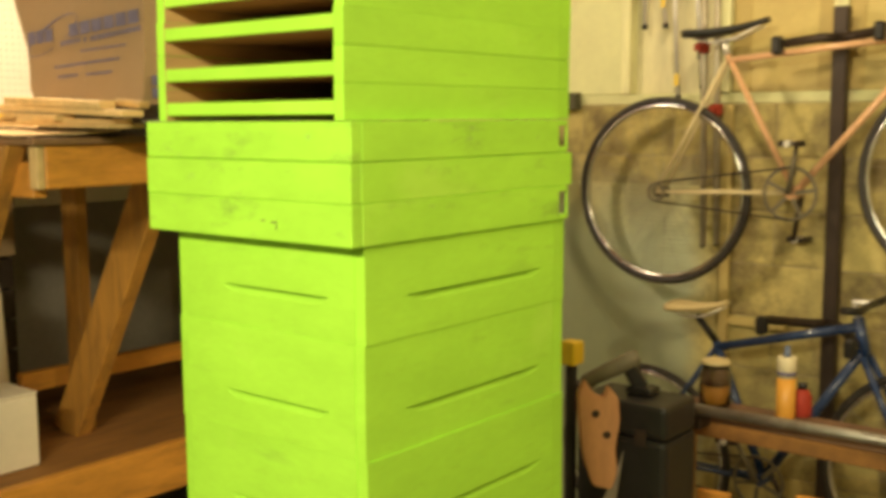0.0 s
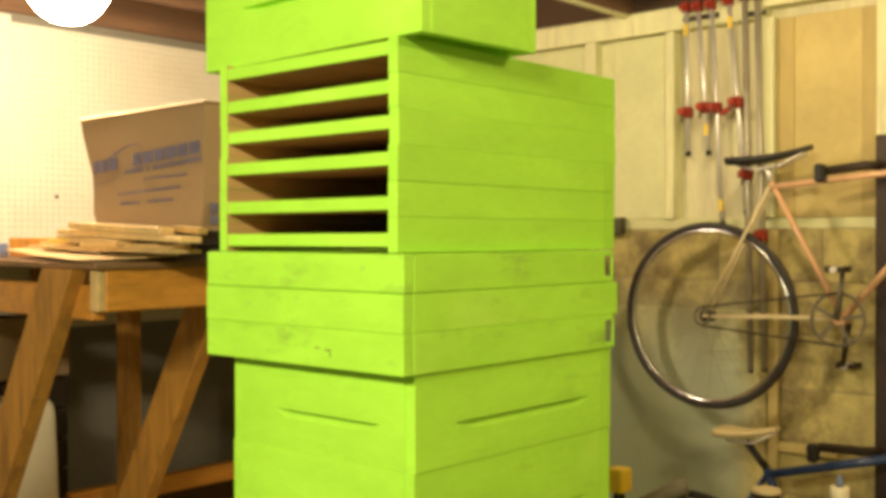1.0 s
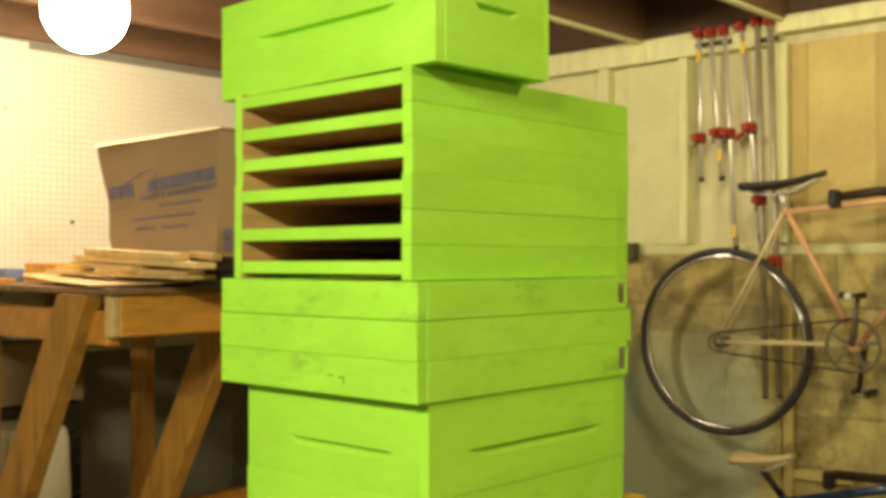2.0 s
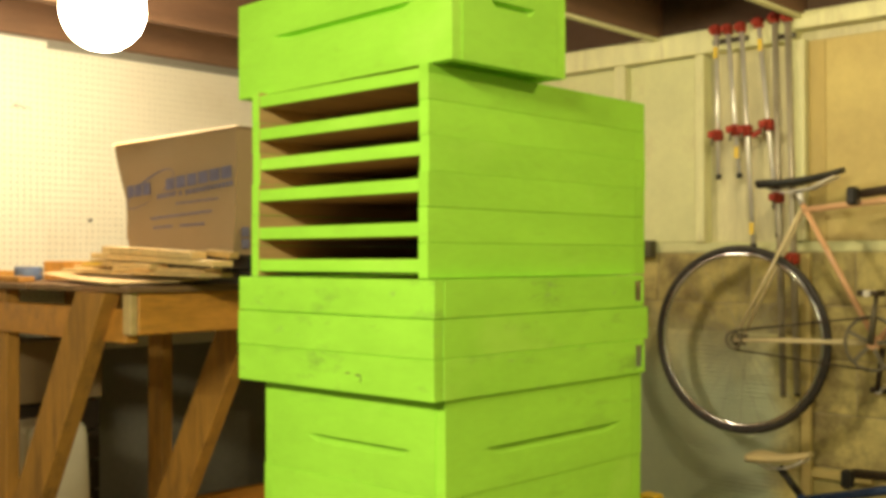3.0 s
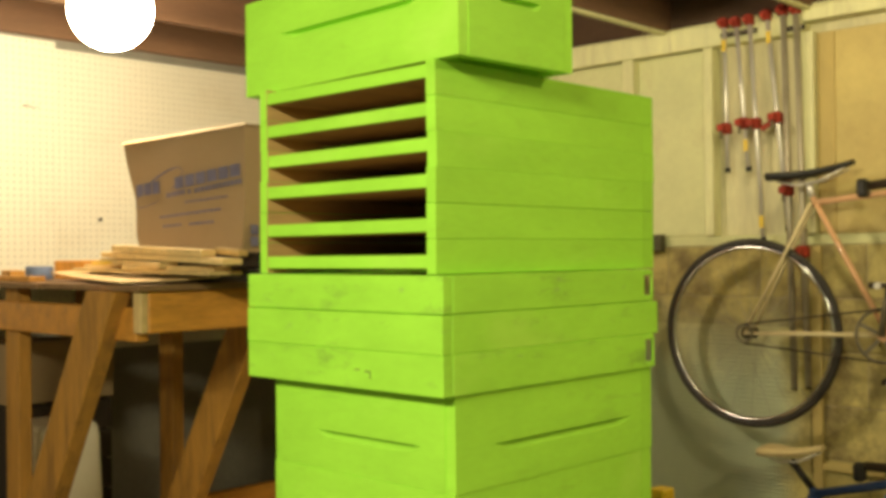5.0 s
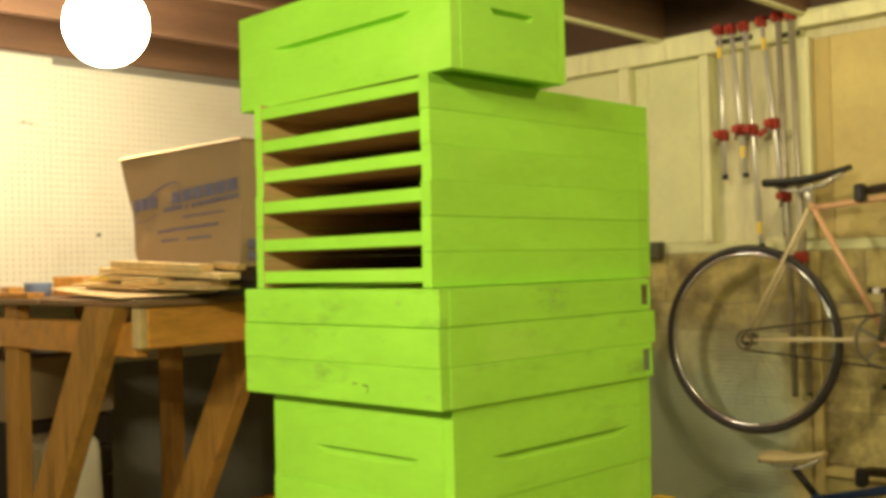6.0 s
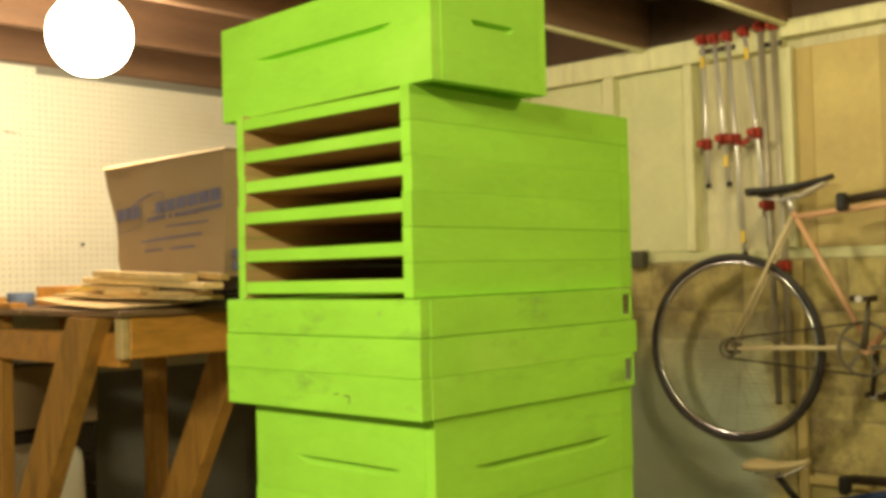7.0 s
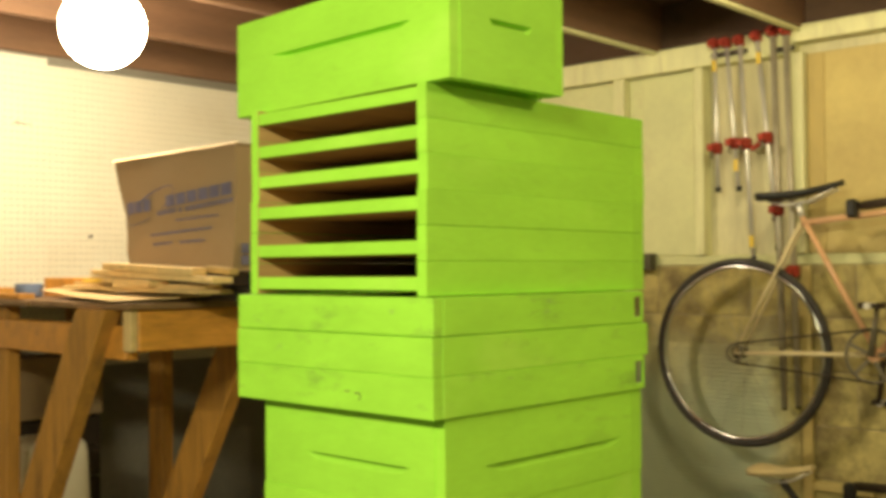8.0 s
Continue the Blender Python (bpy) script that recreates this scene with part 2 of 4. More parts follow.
def block_material(name="dirty_whitewashed_block", colour=(0.54, 0.46, 0.175), stain=0.88, coat=(0.50, 0.56, 0.38)):
    """Whitewashed concrete block: bare and dirty, with a worn blue-grey coat low on one stretch of the wall."""
    m = material(name, colour, 0.9, vary=0.25, scale=6, fine=70, bump=0.5,
                 dirt=(0.17, 0.13, 0.065), dirt_scale=4.2, dirt_edge=0.505, dirt_amount=stain, random_tone=0.08)
    n, l = m.node_tree.nodes, m.node_tree.links
    b = n["Principled BSDF"]
    base = b.inputs["Base Color"].links[0].from_socket
    geo = n.new("ShaderNodeNewGeometry")
    sep = n.new("ShaderNodeSeparateXYZ")
    l.new(geo.outputs["Position"], sep.inputs[0])
    nz = n.new("ShaderNodeTexNoise")
    nz.inputs["Scale"].default_value = 2.2
    nz.inputs["Detail"].default_value = 5
    l.new(geo.outputs["Position"], nz.inputs["Vector"])
    # coat covers heights below about 1.1 m and lies between two places along the wall
    def edge(sock, a, c):
        r = n.new("ShaderNodeMapRange")
        r.inputs["From Min"].default_value, r.inputs["From Max"].default_value = a, c
        wob = n.new("ShaderNodeMath")
        wob.operation = "MULTIPLY_ADD"
        l.new(nz.outputs["Fac"], wob.inputs[0])
        wob.inputs[1].default_value = 0.35
        l.new(sock, wob.inputs[2])
        l.new(wob.outputs[0], r.inputs["Value"])
        return r.outputs[0]
    low = edge(sep.outputs["Z"], 1.56, 1.22)
    left = edge(sep.outputs["Y"], 0.86, 0.98)
    both = n.new("ShaderNodeMath")
    both.operation = "MULTIPLY"
    l.new(low, both.inputs[0])
    l.new(left, both.inputs[1])
    amount = n.new("ShaderNodeMath")
    amount.operation = "MULTIPLY"
    l.new(both.outputs[0], amount.inputs[0])
    amount.inputs[1].default_value = 0.85
    mx = n.new("ShaderNodeMix")
    mx.data_type = "RGBA"
    l.new(amount.outputs[0], mx.inputs["Factor"])
    l.new(base, mx.inputs["A"])
    mx.inputs["B"].default_value = (*coat, 1)
    l.new(mx.outputs["Result"], b.inputs["Base Color"])
    return m


BLOCK = block_material()
SHEET = block_material("stained_coated_sheet", (0.66, 0.59, 0.25), 0.68, (0.58, 0.68, 0.50))


# ---------------------------------------------------------------- building helpers
def link_mesh(name, bm, mats, smooth=False):
    me = bpy.data.meshes.new(name)
    if smooth:
        for f in bm.faces:
            f.smooth = True
    bm.normal_update()
    bm.to_mesh(me)
    bm.free()
    for m in mats if isinstance(mats, (list, tuple)) else [mats]:
        me.materials.append(m)
    return new(name, me)


def part(name, bm, mats, parent, label="", smooth=False):
    ob = link_mesh(name, bm, mats, smooth)
    ob.parent = parent
    if label:
        ob["label"] = label
    return ob


def thing(name, label, category, at=(0, 0, 0), rz=0.0, group="", kind=""):
    ob = new(name)
    ob.empty_display_size = 0.05
    ob.matrix_basis = pose(*at, 0, 0, rz)
    return tagged(ob, label, category, group, kind)


def single(name, bm, mats, label, category="", kind="", group="", smooth=False):
    return tagged(link_mesh(name, bm, mats, smooth), label, category, group, kind)


def box(lo, hi, bevel=0.0, bm=None, m=None, segments=1):
    """A bevelled box from corner lo to corner hi, added to bm."""
    own = bmesh.new()
    bmesh.ops.create_cube(own, size=1)
    for v in own.verts:
        v.co = Vector([lo[i] + (v.co[i] + 0.5) * (hi[i] - lo[i]) for i in range(3)])
    if bevel:
        bmesh.ops.bevel(own, geom=own.edges[:], offset=bevel, segments=segments, affect="EDGES", profile=0.6)
    if m:
        own.transform(m)
    return merge(bm, own)


def merge(bm, own):
    if bm is None:
        return own
    me = bpy.data.meshes.new("tmp")
    own.to_mesh(me)
    own.free()
    bm.from_mesh(me)
    bpy.data.meshes.remove(me)
    return bm


def plank(a, b, wide, thick, bevel=0.003, bm=None, up=(0, 0, 1)):
    """A timber of section wide x thick from a to b; wide lies across up."""
    a, b = Vector(a), Vector(b)
    d = (b - a).normalized()
    side = d.cross(Vector(up)).normalized()
    top = side.cross(d)
    m = Matrix((side, d, top)).transposed().to_4x4()
    m.translation = a
    return box((-wide / 2, 0, -thick / 2), (wide / 2, (b - a).length, thick / 2), bevel, bm, m)


def tube(points, r, sides=10, bm=None, closed=False, caps=True):
    """A round tube along points; r may be one radius or one for each point."""
    own = bmesh.new()
    pts = [Vector(p) for p in points]
    rs = r if isinstance(r, (list, tuple)) else [r] * len(pts)
    rings, last = [], None
    for i, p in enumerate(pts):
        a = pts[i - 1] if (i or closed) else p
        c = pts[(i + 1) % len(pts)] if (i < len(pts) - 1 or closed) else p
        d = (c - a).normalized()
        if last is None:
            u = d.orthogonal().normalized()
        else:
            u = (last - d * last.dot(d)).normalized()
        last = u
        w = d.cross(u)
        rings.append([own.verts.new(p + (u * math.cos(k * math.tau / sides) + w * math.sin(k * math.tau / sides)) * rs[i]) for k in range(sides)])
    n = len(rings)
    for i in range(n if closed else n - 1):
        p, q = rings[i], rings[(i + 1) % n]
        for k in range(sides):
            own.faces.new((p[k], p[(k + 1) % sides], q[(k + 1) % sides], q[k]))
    if caps and not closed:
        own.faces.new(list(reversed(rings[0])))
        own.faces.new(rings[-1])
    for f in own.faces:
        f.smooth = len(f.verts) == 4
    bmesh.ops.recalc_face_normals(own, faces=own.faces)
    return merge(bm, own)


def lathe(profile, sides=24, bm=None, m=None):
    """A turned shape about z from (radius, z) pairs."""
    own = bmesh.new()
    rings = [[own.verts.new((max(r, 1e-4) * math.cos(k * math.tau / sides), max(r, 1e-4) * math.sin(k * math.tau / sides), z)) for k in range(sides)] for r, z in profile]
    for p, q in zip(rings, rings[1:]):
        for k in range(sides):
            own.faces.new((p[k], p[(k + 1) % sides], q[(k + 1) % sides], q[k]))
    own.faces.new(list(reversed(rings[0])))
    own.faces.new(rings[-1])
    for f in own.faces:
        f.smooth = len(f.verts) == 4
    bmesh.ops.recalc_face_normals(own, faces=own.faces)
    if m:
        own.transform(m)
    return merge(bm, own)


def torus(centre, radius, r_in, r_out, axis="x", seg=64, sides=10, bm=None):
    """A ring about the x axis with an elliptic section."""
    own = bmesh.new()
    rings = []
    for i in range(seg):
        a = i * math.tau / seg
        ring = []
        for k in range(sides):
            c = k * math.tau / sides
            rad = radius + r_in * math.cos(c)
            off = r_out * math.sin(c)
            ring.append(own.verts.new((centre[0] + off, centre[1] + rad * math.cos(a), centre[2] + rad * math.sin(a))))
        rings.append(ring)
    for i in range(seg):
        p, q = rings[i], rings[(i + 1) % seg]
        for k in range(sides):
            own.faces.new((p[k], p[(k + 1) % sides], q[(k + 1) % sides], q[k])).smooth = True
    bmesh.ops.recalc_face_normals(own, faces=own.faces)
    return merge(bm, own)


def sheet(corners, thick, bm=None):
    """A thin board with any outline in plan, lying flat at each corner's height."""
    own = bmesh.new()
    lo = [own.verts.new(c) for c in corners]
    hi = [own.verts.new((c[0], c[1], c[2] + thick)) for c in corners]
    own.faces.new(lo)
    own.faces.new(hi)
    for i in range(len(lo)):
        j = (i + 1) % len(lo)
        own.faces.new((lo[i], lo[j], hi[j], hi[i]))
    bmesh.ops.recalc_face_normals(own, faces=own.faces)
    return merge(bm, own)


# ---------------------------------------------------------------- structure
X0, Y0 = -3.2, -3.2
single("floor", box((X0, Y0, FLOOR - 0.15), (WALL_X + 0.2, WALL_Y + 0.2, FLOOR)), CONCRETE, "stained grey concrete basement floor", "floor", "structure")
# two unseen walls close the room, pale so that they bounce light back
single("wall_west", box((X0 - 0.15, Y0, FLOOR), (X0, WALL_Y + 0.2, CEIL + 0.2)), BOUNCE_WALL, "unseen cream wall closing the room and bouncing light", "wall", "structure")
single("wall_south", box((X0, Y0 - 0.15, FLOOR), (WALL_X + 0.2, Y0, CEIL + 0.2)), BOUNCE_WALL, "unseen cream wall closing the room and bouncing light", "wall", "structure")
single("wall_north", box((X0, WALL_Y + 0.012, FLOOR), (WALL_X + 0.2, WALL_Y + 0.2, CEIL + 0.2)), GREY_WALL, "dark grey basement wall behind the bench", "wall", "structure")

single("rim_board", box((X0, WALL_Y - 0.012, 2.366), (WALL_X - 0.035, WALL_Y + 0.0118, CEIL + 0.188), 0.003), JOIST, "brown timber rim board above the pegboard", "trim", "structure")

single("rim_board", box((WALL_X + 0.004, Y0, 2.412), (WALL_X + 0.0495, WALL_Y - 0.02, CEIL + 0.188), 0.003), DECK, "dark brown timber rim board above the stud wall", "trim", "structure")

# ceiling: boards above open joists
bm = box((X0, Y0, CEIL + 0.19), (WALL_X + 0.2, WALL_Y + 0.2, CEIL + 0.30))
for k in range(11):
    y = 2.45 - 0.6 * k
    if y < Y0 + 0.1:
        break
    box((X0, y - 0.019, CEIL), (WALL_X + 0.003, y + 0.019, CEIL + 0.188), 0.003, bm)
for f in bm.faces:
    f.material_index = 0
for y in (0.05, 0.65, 1.25):
    n0 = len(bm.faces)
    box((1.7, y - 0.013, CEIL - 0.014), (WALL_X - 0.03, y + 0.013, CEIL - 0.0005), 0.002, bm)
    bm.faces.ensure_lookup_table()
    for f in bm.faces[n0:]:
        f.material_index = 1
single("ceiling", bm, [JOIST, WHITE_TRIM], "dark brown open timber joists under floor boards", "ceiling", "structure")


def pegboard(x0, x1, z0, z1, y, name, pitch=0.0254, r=0.0036, thick=0.006, mat=PEG):
    """A perforated hardboard sheet with quarter-inch holes at one-inch pitch, all cut through."""
    nx, nz = int((x1 - x0) / pitch), int((z1 - z0) / pitch)
    square = [(-.5, -.5), (0, -.5), (.5, -.5), (.5, 0), (.5, .5), (0, .5), (-.5, .5), (-.5, 0)]
    hole = [(math.cos(math.radians(225 + 45 * k)) * r, math.sin(math.radians(225 + 45 * k)) * r) for k in range(8)]
    verts, faces = [], []
    for i in range(nx):
        for k in range(nz):
            cx, cz, n = x0 + (i + .5) * pitch, z0 + (k + .5) * pitch, len(verts)
            verts += [(cx + a * pitch, y, cz + b * pitch) for a, b in square]
            verts += [(cx + a, y, cz + b) for a, b in hole]
            verts += [(cx + a, y + thick, cz + b) for a, b in hole]
            for j in range(8):
                q = (j + 1) % 8
                faces.append((n + j, n + q, n + 8 + q, n + 8 + j))
                faces.append((n + 8 + j, n + 8 + q, n + 16 + q, n + 16 + j))
    me = bpy.data.meshes.new(name)
    me.from_pydata(verts, [], faces)
    me.materials.append(mat)
    return new(name, me)


sheets = thing("wall_panel", "cream white perforated pegboard sheets on the wall above the bench", "pegboard", kind="structure")
for x0, x1, top in ((-1.085, 0.820, 2.362), (0.8201, 2.58, 2.345)):
    pegboard(x0, x1, 1.16, top, WALL_Y, "pegboard_sheet").parent = sheets

# east wall: cream stud wall above, concrete block below
LEDGE = 1.56
east = single("wall_east", box((WALL_X + 0.05, Y0, LEDGE), (WALL_X + 0.2, WALL_Y, CEIL + 0.2)), BAY, "cream painted stud wall above concrete block", "wall", "structure")
part("sill", box((WALL_X + 0.003, Y0, LEDGE - 0.0195), (WALL_X + 0.05, WALL_Y - 0.01, LEDGE + 0.0195), 0.003), CREAM_PANEL, east)
part("top_plate", box((WALL_X - 0.022, 0.6735, 2.312), (WALL_X + 0.05, WALL_Y - 0.01, 2.404), 0.004), WHITE_TRIM, east)
part("top_plate", box((WALL_X - 0.03, Y0, 2.348), (WALL_X + 0.05, 0.6725, 2.410), 0.004), WHITE_TRIM, east)
for y0, y1, out in ((2.20, 2.24, 0.02), (1.86, 1.90, 0.02), (1.402, 1.455, 0.018), (1.045, 1.082, 0.014), (0.632, 0.682, 0.0255), (0.223, 0.272, 0.012), (-0.21, -0.16, 0.01), (-0.66, -0.61, 0.01), (-1.3, -1.25, 0.01)):
    part("stud", box((WALL_X - out, y0, LEDGE + 0.02), (WALL_X + 0.05, y1, 2.311 if y0 > 0.6 else 2.348), 0.003), WHITE_TRIM, east)
for y0, y1, mat in ((1.90, 2.20, CREAM_PANEL), (1.455, 1.86, CREAM_PANEL), (1.086, 1.330, CREAM_PANEL), (0.272, 0.632, YELLOW_PANEL), (-0.16, 0.223, YELLOW_PANEL), (-0.61, -0.21, YELLOW_PANEL), (-1.25, -0.66, YELLOW_PANEL), (-3.1, -1.3, YELLOW_PANEL)):
    part("panel", box((WALL_X + 0.006, y0 + 0.002, LEDGE + 0.02), (WALL_X + 0.05, y1 - 0.002, 2.306), 0.003), mat, east)
for y0, y1 in ((0.566, 0.630), (0.274, 0.326), (0.170, 0.221)):
    part("edge_strip", box((WALL_X + 0.001, y0, LEDGE + 0.022), (WALL_X + 0.0055, y1, 2.304), 0.001), STRIP, east)
part("panel", box((WALL_X + 0.022, 1.332, LEDGE + 0.02), (WALL_X + 0.05, 1.402, 2.306)), CREAM_PANEL, east)

# ---------------------------------------------------------------- hive stack
def handle_panel(length, height, thick, a, b, zs, deep=0.013, drop=0.011):
    """A box wall in the xz plane, outer face at y=0 looking to -y, with a scooped hand hold from a to b at height zs."""
    bm = bmesh.new()
    n = 22
    xs = [a + (b - a) * i / n for i in range(n + 1)]
    prof = [min(1.0, 3.0 * math.sin(math.pi * i / n)) if 0 < i < n else 0.0 for i in range(n + 1)]
    top = [bm.verts.new((x, 0, zs)) for x in xs]
    inner = [bm.verts.new((x, deep * p + 1e-5, zs - 0.001 - 0.002 * p)) for x, p in zip(xs, prof)]
    low = [bm.verts.new((x, 0, zs - 0.002 - drop * p)) for x, p in zip(xs, prof)]
    f00, f10, f11, f01 = [bm.verts.new(c) for c in ((0, 0, 0), (length, 0, 0), (length, 0, height), (0, 0, height))]
    for i in range(n):
        bm.faces.new((top[i], top[i + 1], inner[i + 1], inner[i]))
        bm.faces.new((inner[i], inner[i + 1], low[i + 1], low[i])).smooth = True
    bm.faces.new([f01] + [top[i] for i in range(n + 1)] + [f11])
    bm.faces.new([f00, f10] + [low[i] for i in range(n, -1, -1)])
    bm.faces.new((f00, low[0], inner[0], top[0], f01))
    bm.faces.new((f10, f11, top[n], inner[n], low[n]))
    bk = [bm.verts.new(c) for c in ((0, thick, 0), (length, thick, 0), (length, thick, height), (0, thick, height))]
    bm.faces.new(bk)
    for p, q, r, s in ((f00, f10, bk[1], bk[0]), (f10, f11, bk[2], bk[1]), (f11, f01, bk[3], bk[2]), (f01, f00, bk[0], bk[3])):
        bm.faces.new((p, q, r, s))
    bmesh.ops.recalc_face_normals(bm, faces=bm.faces)
    return bm


def hive_box(at, long, wide, height, long_slot, short_slot, slot_z, label, rz=0.0, e=0.031):
    """An open hive body. Origin at a bottom corner, long along x, wide along y."""
    hb = thing("hive_box", label, "hive box", at, rz, "stacked hive boxes")
    t, g = 0.019, 0.0002
    bm = handle_panel(long - e, height - g, t, *long_slot, slot_z)
    part("side_panel", bm, LIME, hb)
    bm = handle_panel(long - e, height - g, t, long - e - long_slot[1], long - e - long_slot[0], slot_z)
    bm.transform(pose(long - e, wide, 0, 0, 0, 180))
    part("side_panel", bm, LIME, hb)
    for y in (0.0004, wide - t) if e else ():
        part("corner_strip", box((long - e + 0.0006, y, 0), (long, y + t - 0.0004, height - g), 0.0007), LIME, hb)
    w = wide - 2 * t
    # end panels sit between the sides, 1 mm proud of their ends
    bm = handle_panel(w, height - g, t, w - (short_slot[1] - t), w - (short_slot[0] - t), slot_z)
    bm.transform(pose(-0.001, wide - t, 0, 0, 0, -90))
    part("end_panel", bm, LIME, hb)
    bm = handle_panel(w, height - g, t, short_slot[0] - t, short_slot[1] - t, slot_z)
    bm.transform(pose(long + 0.001, t, 0, 0, 0, 90))
    part("end_panel", bm, LIME, hb)
    return hb


random.seed(4)
MED = 0.168
for k in range(9):
    j = 0.0 if k == 8 else random.uniform(-0.002, 0.002)
    hive_box((j, random.uniform(-0.0015, 0.0015) if k < 8 else 0, FLOOR + MED * k), 0.505, 0.413, MED if k < 8 else MED - 0.0275, (0.085, 0.441), (0.069, 0.305), 0.0625,
             "lime green painted wooden hive box in a tall stack")


def hive_cover(z, h, x0, x1, notch):
    c = thing("hive_cover", "lime green painted wooden hive cover with scuffed edges", "hive cover", (x0, -0.007, z), 0, "stacked hive covers")
    L, w, t = x1 - x0, 0.455, 0.020
    h -= 0.0002 if z < 1.35 else 0.0011
    part("front_rail", box((0, 0.0005, 0), (t, w - 0.0005, h), 0.0011), LIME_WORN, c)
    for y in (0, w - t):
        end = L - (0.030 if notch else 0)
        part("side_rail", box((t + 0.0005, y, 0), (end, y + t, h), 0.0011), LIME_WORN, c)
        if notch:
            part("rail_tip", box((end, y, h - 0.010), (L - 0.008, y + t, h), 0.001), LIME_WORN, c)
            part("rail_tip", box((end, y, 0), (L - 0.008, y + t, 0.010), 0.001), LIME_WORN, c)
        if notch:
            part("end_strip", box((L - 0.0065, abs(y - 0.001), 0.001), (L - 0.002, abs(y - 0.001) + 0.004, h - 0.001), 0.0005), LIME_WORN, c)
    part("rear_rail", box((L - 0.0075 if notch else L, 0.035 if notch else 0.004, 0), (L + 0.008, w - (0.035 if notch else 0.004), h - 0.001), 0.0018), LIME_WORN, c)
    # near-black filler added inside each notch to stand for its deep shade
    if notch:
        for y in (0.012, w / 2 + 0.001):
            part("inner_cleat", box((L - 0.0298, y + 0.008, 0.0105), (L - 0.0080, y + w / 2 - 0.021, h - 0.0105)), DARK_STEEL, c)
    part("lid_board", box((t, t, h - 0.014), (L - 0.034, w - t, h - 0.003)), PINE, c)
    return c


low_cover = hive_cover(1.317, 0.059, -0.031, 0.509, True)
bm = box((-0.0006, 0.150, 0.026), (0.0002, 0.162, 0.0285))
box((-0.0006, 0.1495, 0.017), (0.0002, 0.1515, 0.0275), 0, bm)
box((-0.0006, 0.174, 0.028), (0.0002, 0.184, 0.030), 0, bm)
part("scratch", bm, SCRATCH, low_cover, "dark scratches in the paint")
hive_cover(1.376, 0.057, -0.032, 0.516, False)
hive_cover(1.433, 0.056, -0.030, 0.507, True)


def bottom_board(z, floor_off, dx, dy, gap):
    """A reversible hive floor: two side rails, a back rail and a floor let into them, open in front."""
    b = thing("hive_bottom_board", "lime green hive bottom board with bare pine inside, open in front", "hive floor", (-0.024 + dx, 0.010 + dy, z), 0, "stacked hive floors")
    L, w, h, t = 0.559, 0.409, 0.0507 - gap, 0.0185

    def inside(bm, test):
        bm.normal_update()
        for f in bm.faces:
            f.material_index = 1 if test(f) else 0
        return bm
    part("side_rail", inside(box((0, 0, 0), (L - 0.032, t, h), 0.0004), lambda f: f.normal.y > 0.9), [LIME, PINE], b)
    part("side_rail", inside(box((0, w - t, 0), (L - 0.032, w, h), 0.0004), lambda f: f.normal.y < -0.9), [LIME, PINE], b)
    for y in (0.0004, w - t):
        part("corner_strip", box((L - 0.0314, y, 0), (L, y + t - 0.0004, h), 0.0006), LIME, b)
    part("back_rail", inside(box((L - t, t + 0.0005, 0), (L - 0.001, w - t - 0.0005, h), 0.001), lambda f: f.normal.x < -0.9), [LIME, PINE], b)
    part("floor_panel", inside(box((0.001, t + 0.0003, floor_off), (L - t - 0.0005, w - t - 0.0003, floor_off + 0.0195), 0.001), lambda f: abs(f.normal.z) > 0.9), [LIME, SHADED_PINE], b)


random.seed(8)
for k, off in enumerate((0.008, 0.0095, 0.0215, 0.0225, 0.0215, 0.0255)):
    bottom_board(1.4895 + 0.0508 * k, off, random.uniform(-0.0012, 0.0012), random.uniform(-0.0008, 0.0008), (0.0003, 0.0005, 0.0, 0.0, 0.0003, 0.0)[k])

# small nucleus box on top, laid across the stack
hive_box((0.004, 0.495, 1.7945), 0.528, 0.246, 0.162, (0.100, 0.448), (0.080, 0.174), 0.095,
         "narrow lime green hive box laid across the top", -92.6, 0.0)

# ---------------------------------------------------------------- bench
bench = thing("workbench", "tall rough timber workbench with diagonal braces", "workbench", (0, 0, 0))
BX, BY, TOP = 0.325, 1.395, 1.450
random.seed(3)
for k in range(8):
    y = BY - 0.015 + k * 0.184
    part("top_board", box((BX - 0.015 + random.uniform(-0.008, 0.008), y, TOP - 0.018), (2.52, y + 0.1825, TOP - random.uniform(0, 0.002)), 0.002), BENCH_TOP, bench)
part("front_beam", box((BX + 0.019, BY, 1.323), (2.50, BY + 0.040, 1.4315), 0.004), BEAM, bench, "orange stained front beam")
part("beam_end", box((BX - 0.004, BY + 0.001, 1.3235), (BX + 0.0185, BY + 0.039, 1.431), 0.003), PINE_PALE, bench)
part("end_apron", box((BX + 0.006, BY + 0.041, 1.300), (BX + 0.044, 2.84, 1.389), 0.003), BEAM, bench)
for x, y in ((0.345, 0.0), (0.885, 0.055), (1.60, 0.05), (2.30, 0.05)):
    part("post", box((x + 0.004, 2.160, FLOOR), (x + 0.046, 2.250, 1.43), 0.003), OLD_WOOD, bench)
    bm = plank((x - 0.030, 1.520 + y, 1.472), (x - 0.030, 2.148 + y, 0.430), 0.132, 0.052, 0.004, up=(1, 0, 0))
    cut = bmesh.ops.bisect_plane(bm, geom=bm.verts[:] + bm.edges[:] + bm.faces[:], plane_co=(0, 0, 1.4305), plane_no=(0, 0, 1), clear_outer=True)
    bmesh.ops.contextual_create(bm, geom=[e for e in cut["geom_cut"] if isinstance(e, bmesh.types.BMEdge)])
    part("brace", bm, OLD_WOOD, bench)
    if x > 0.4:
        part("cross_bearer", box((x, 1.44, 1.345), (x + 0.038, 2.84, 1.43), 0.002), OLD_WOOD, bench)
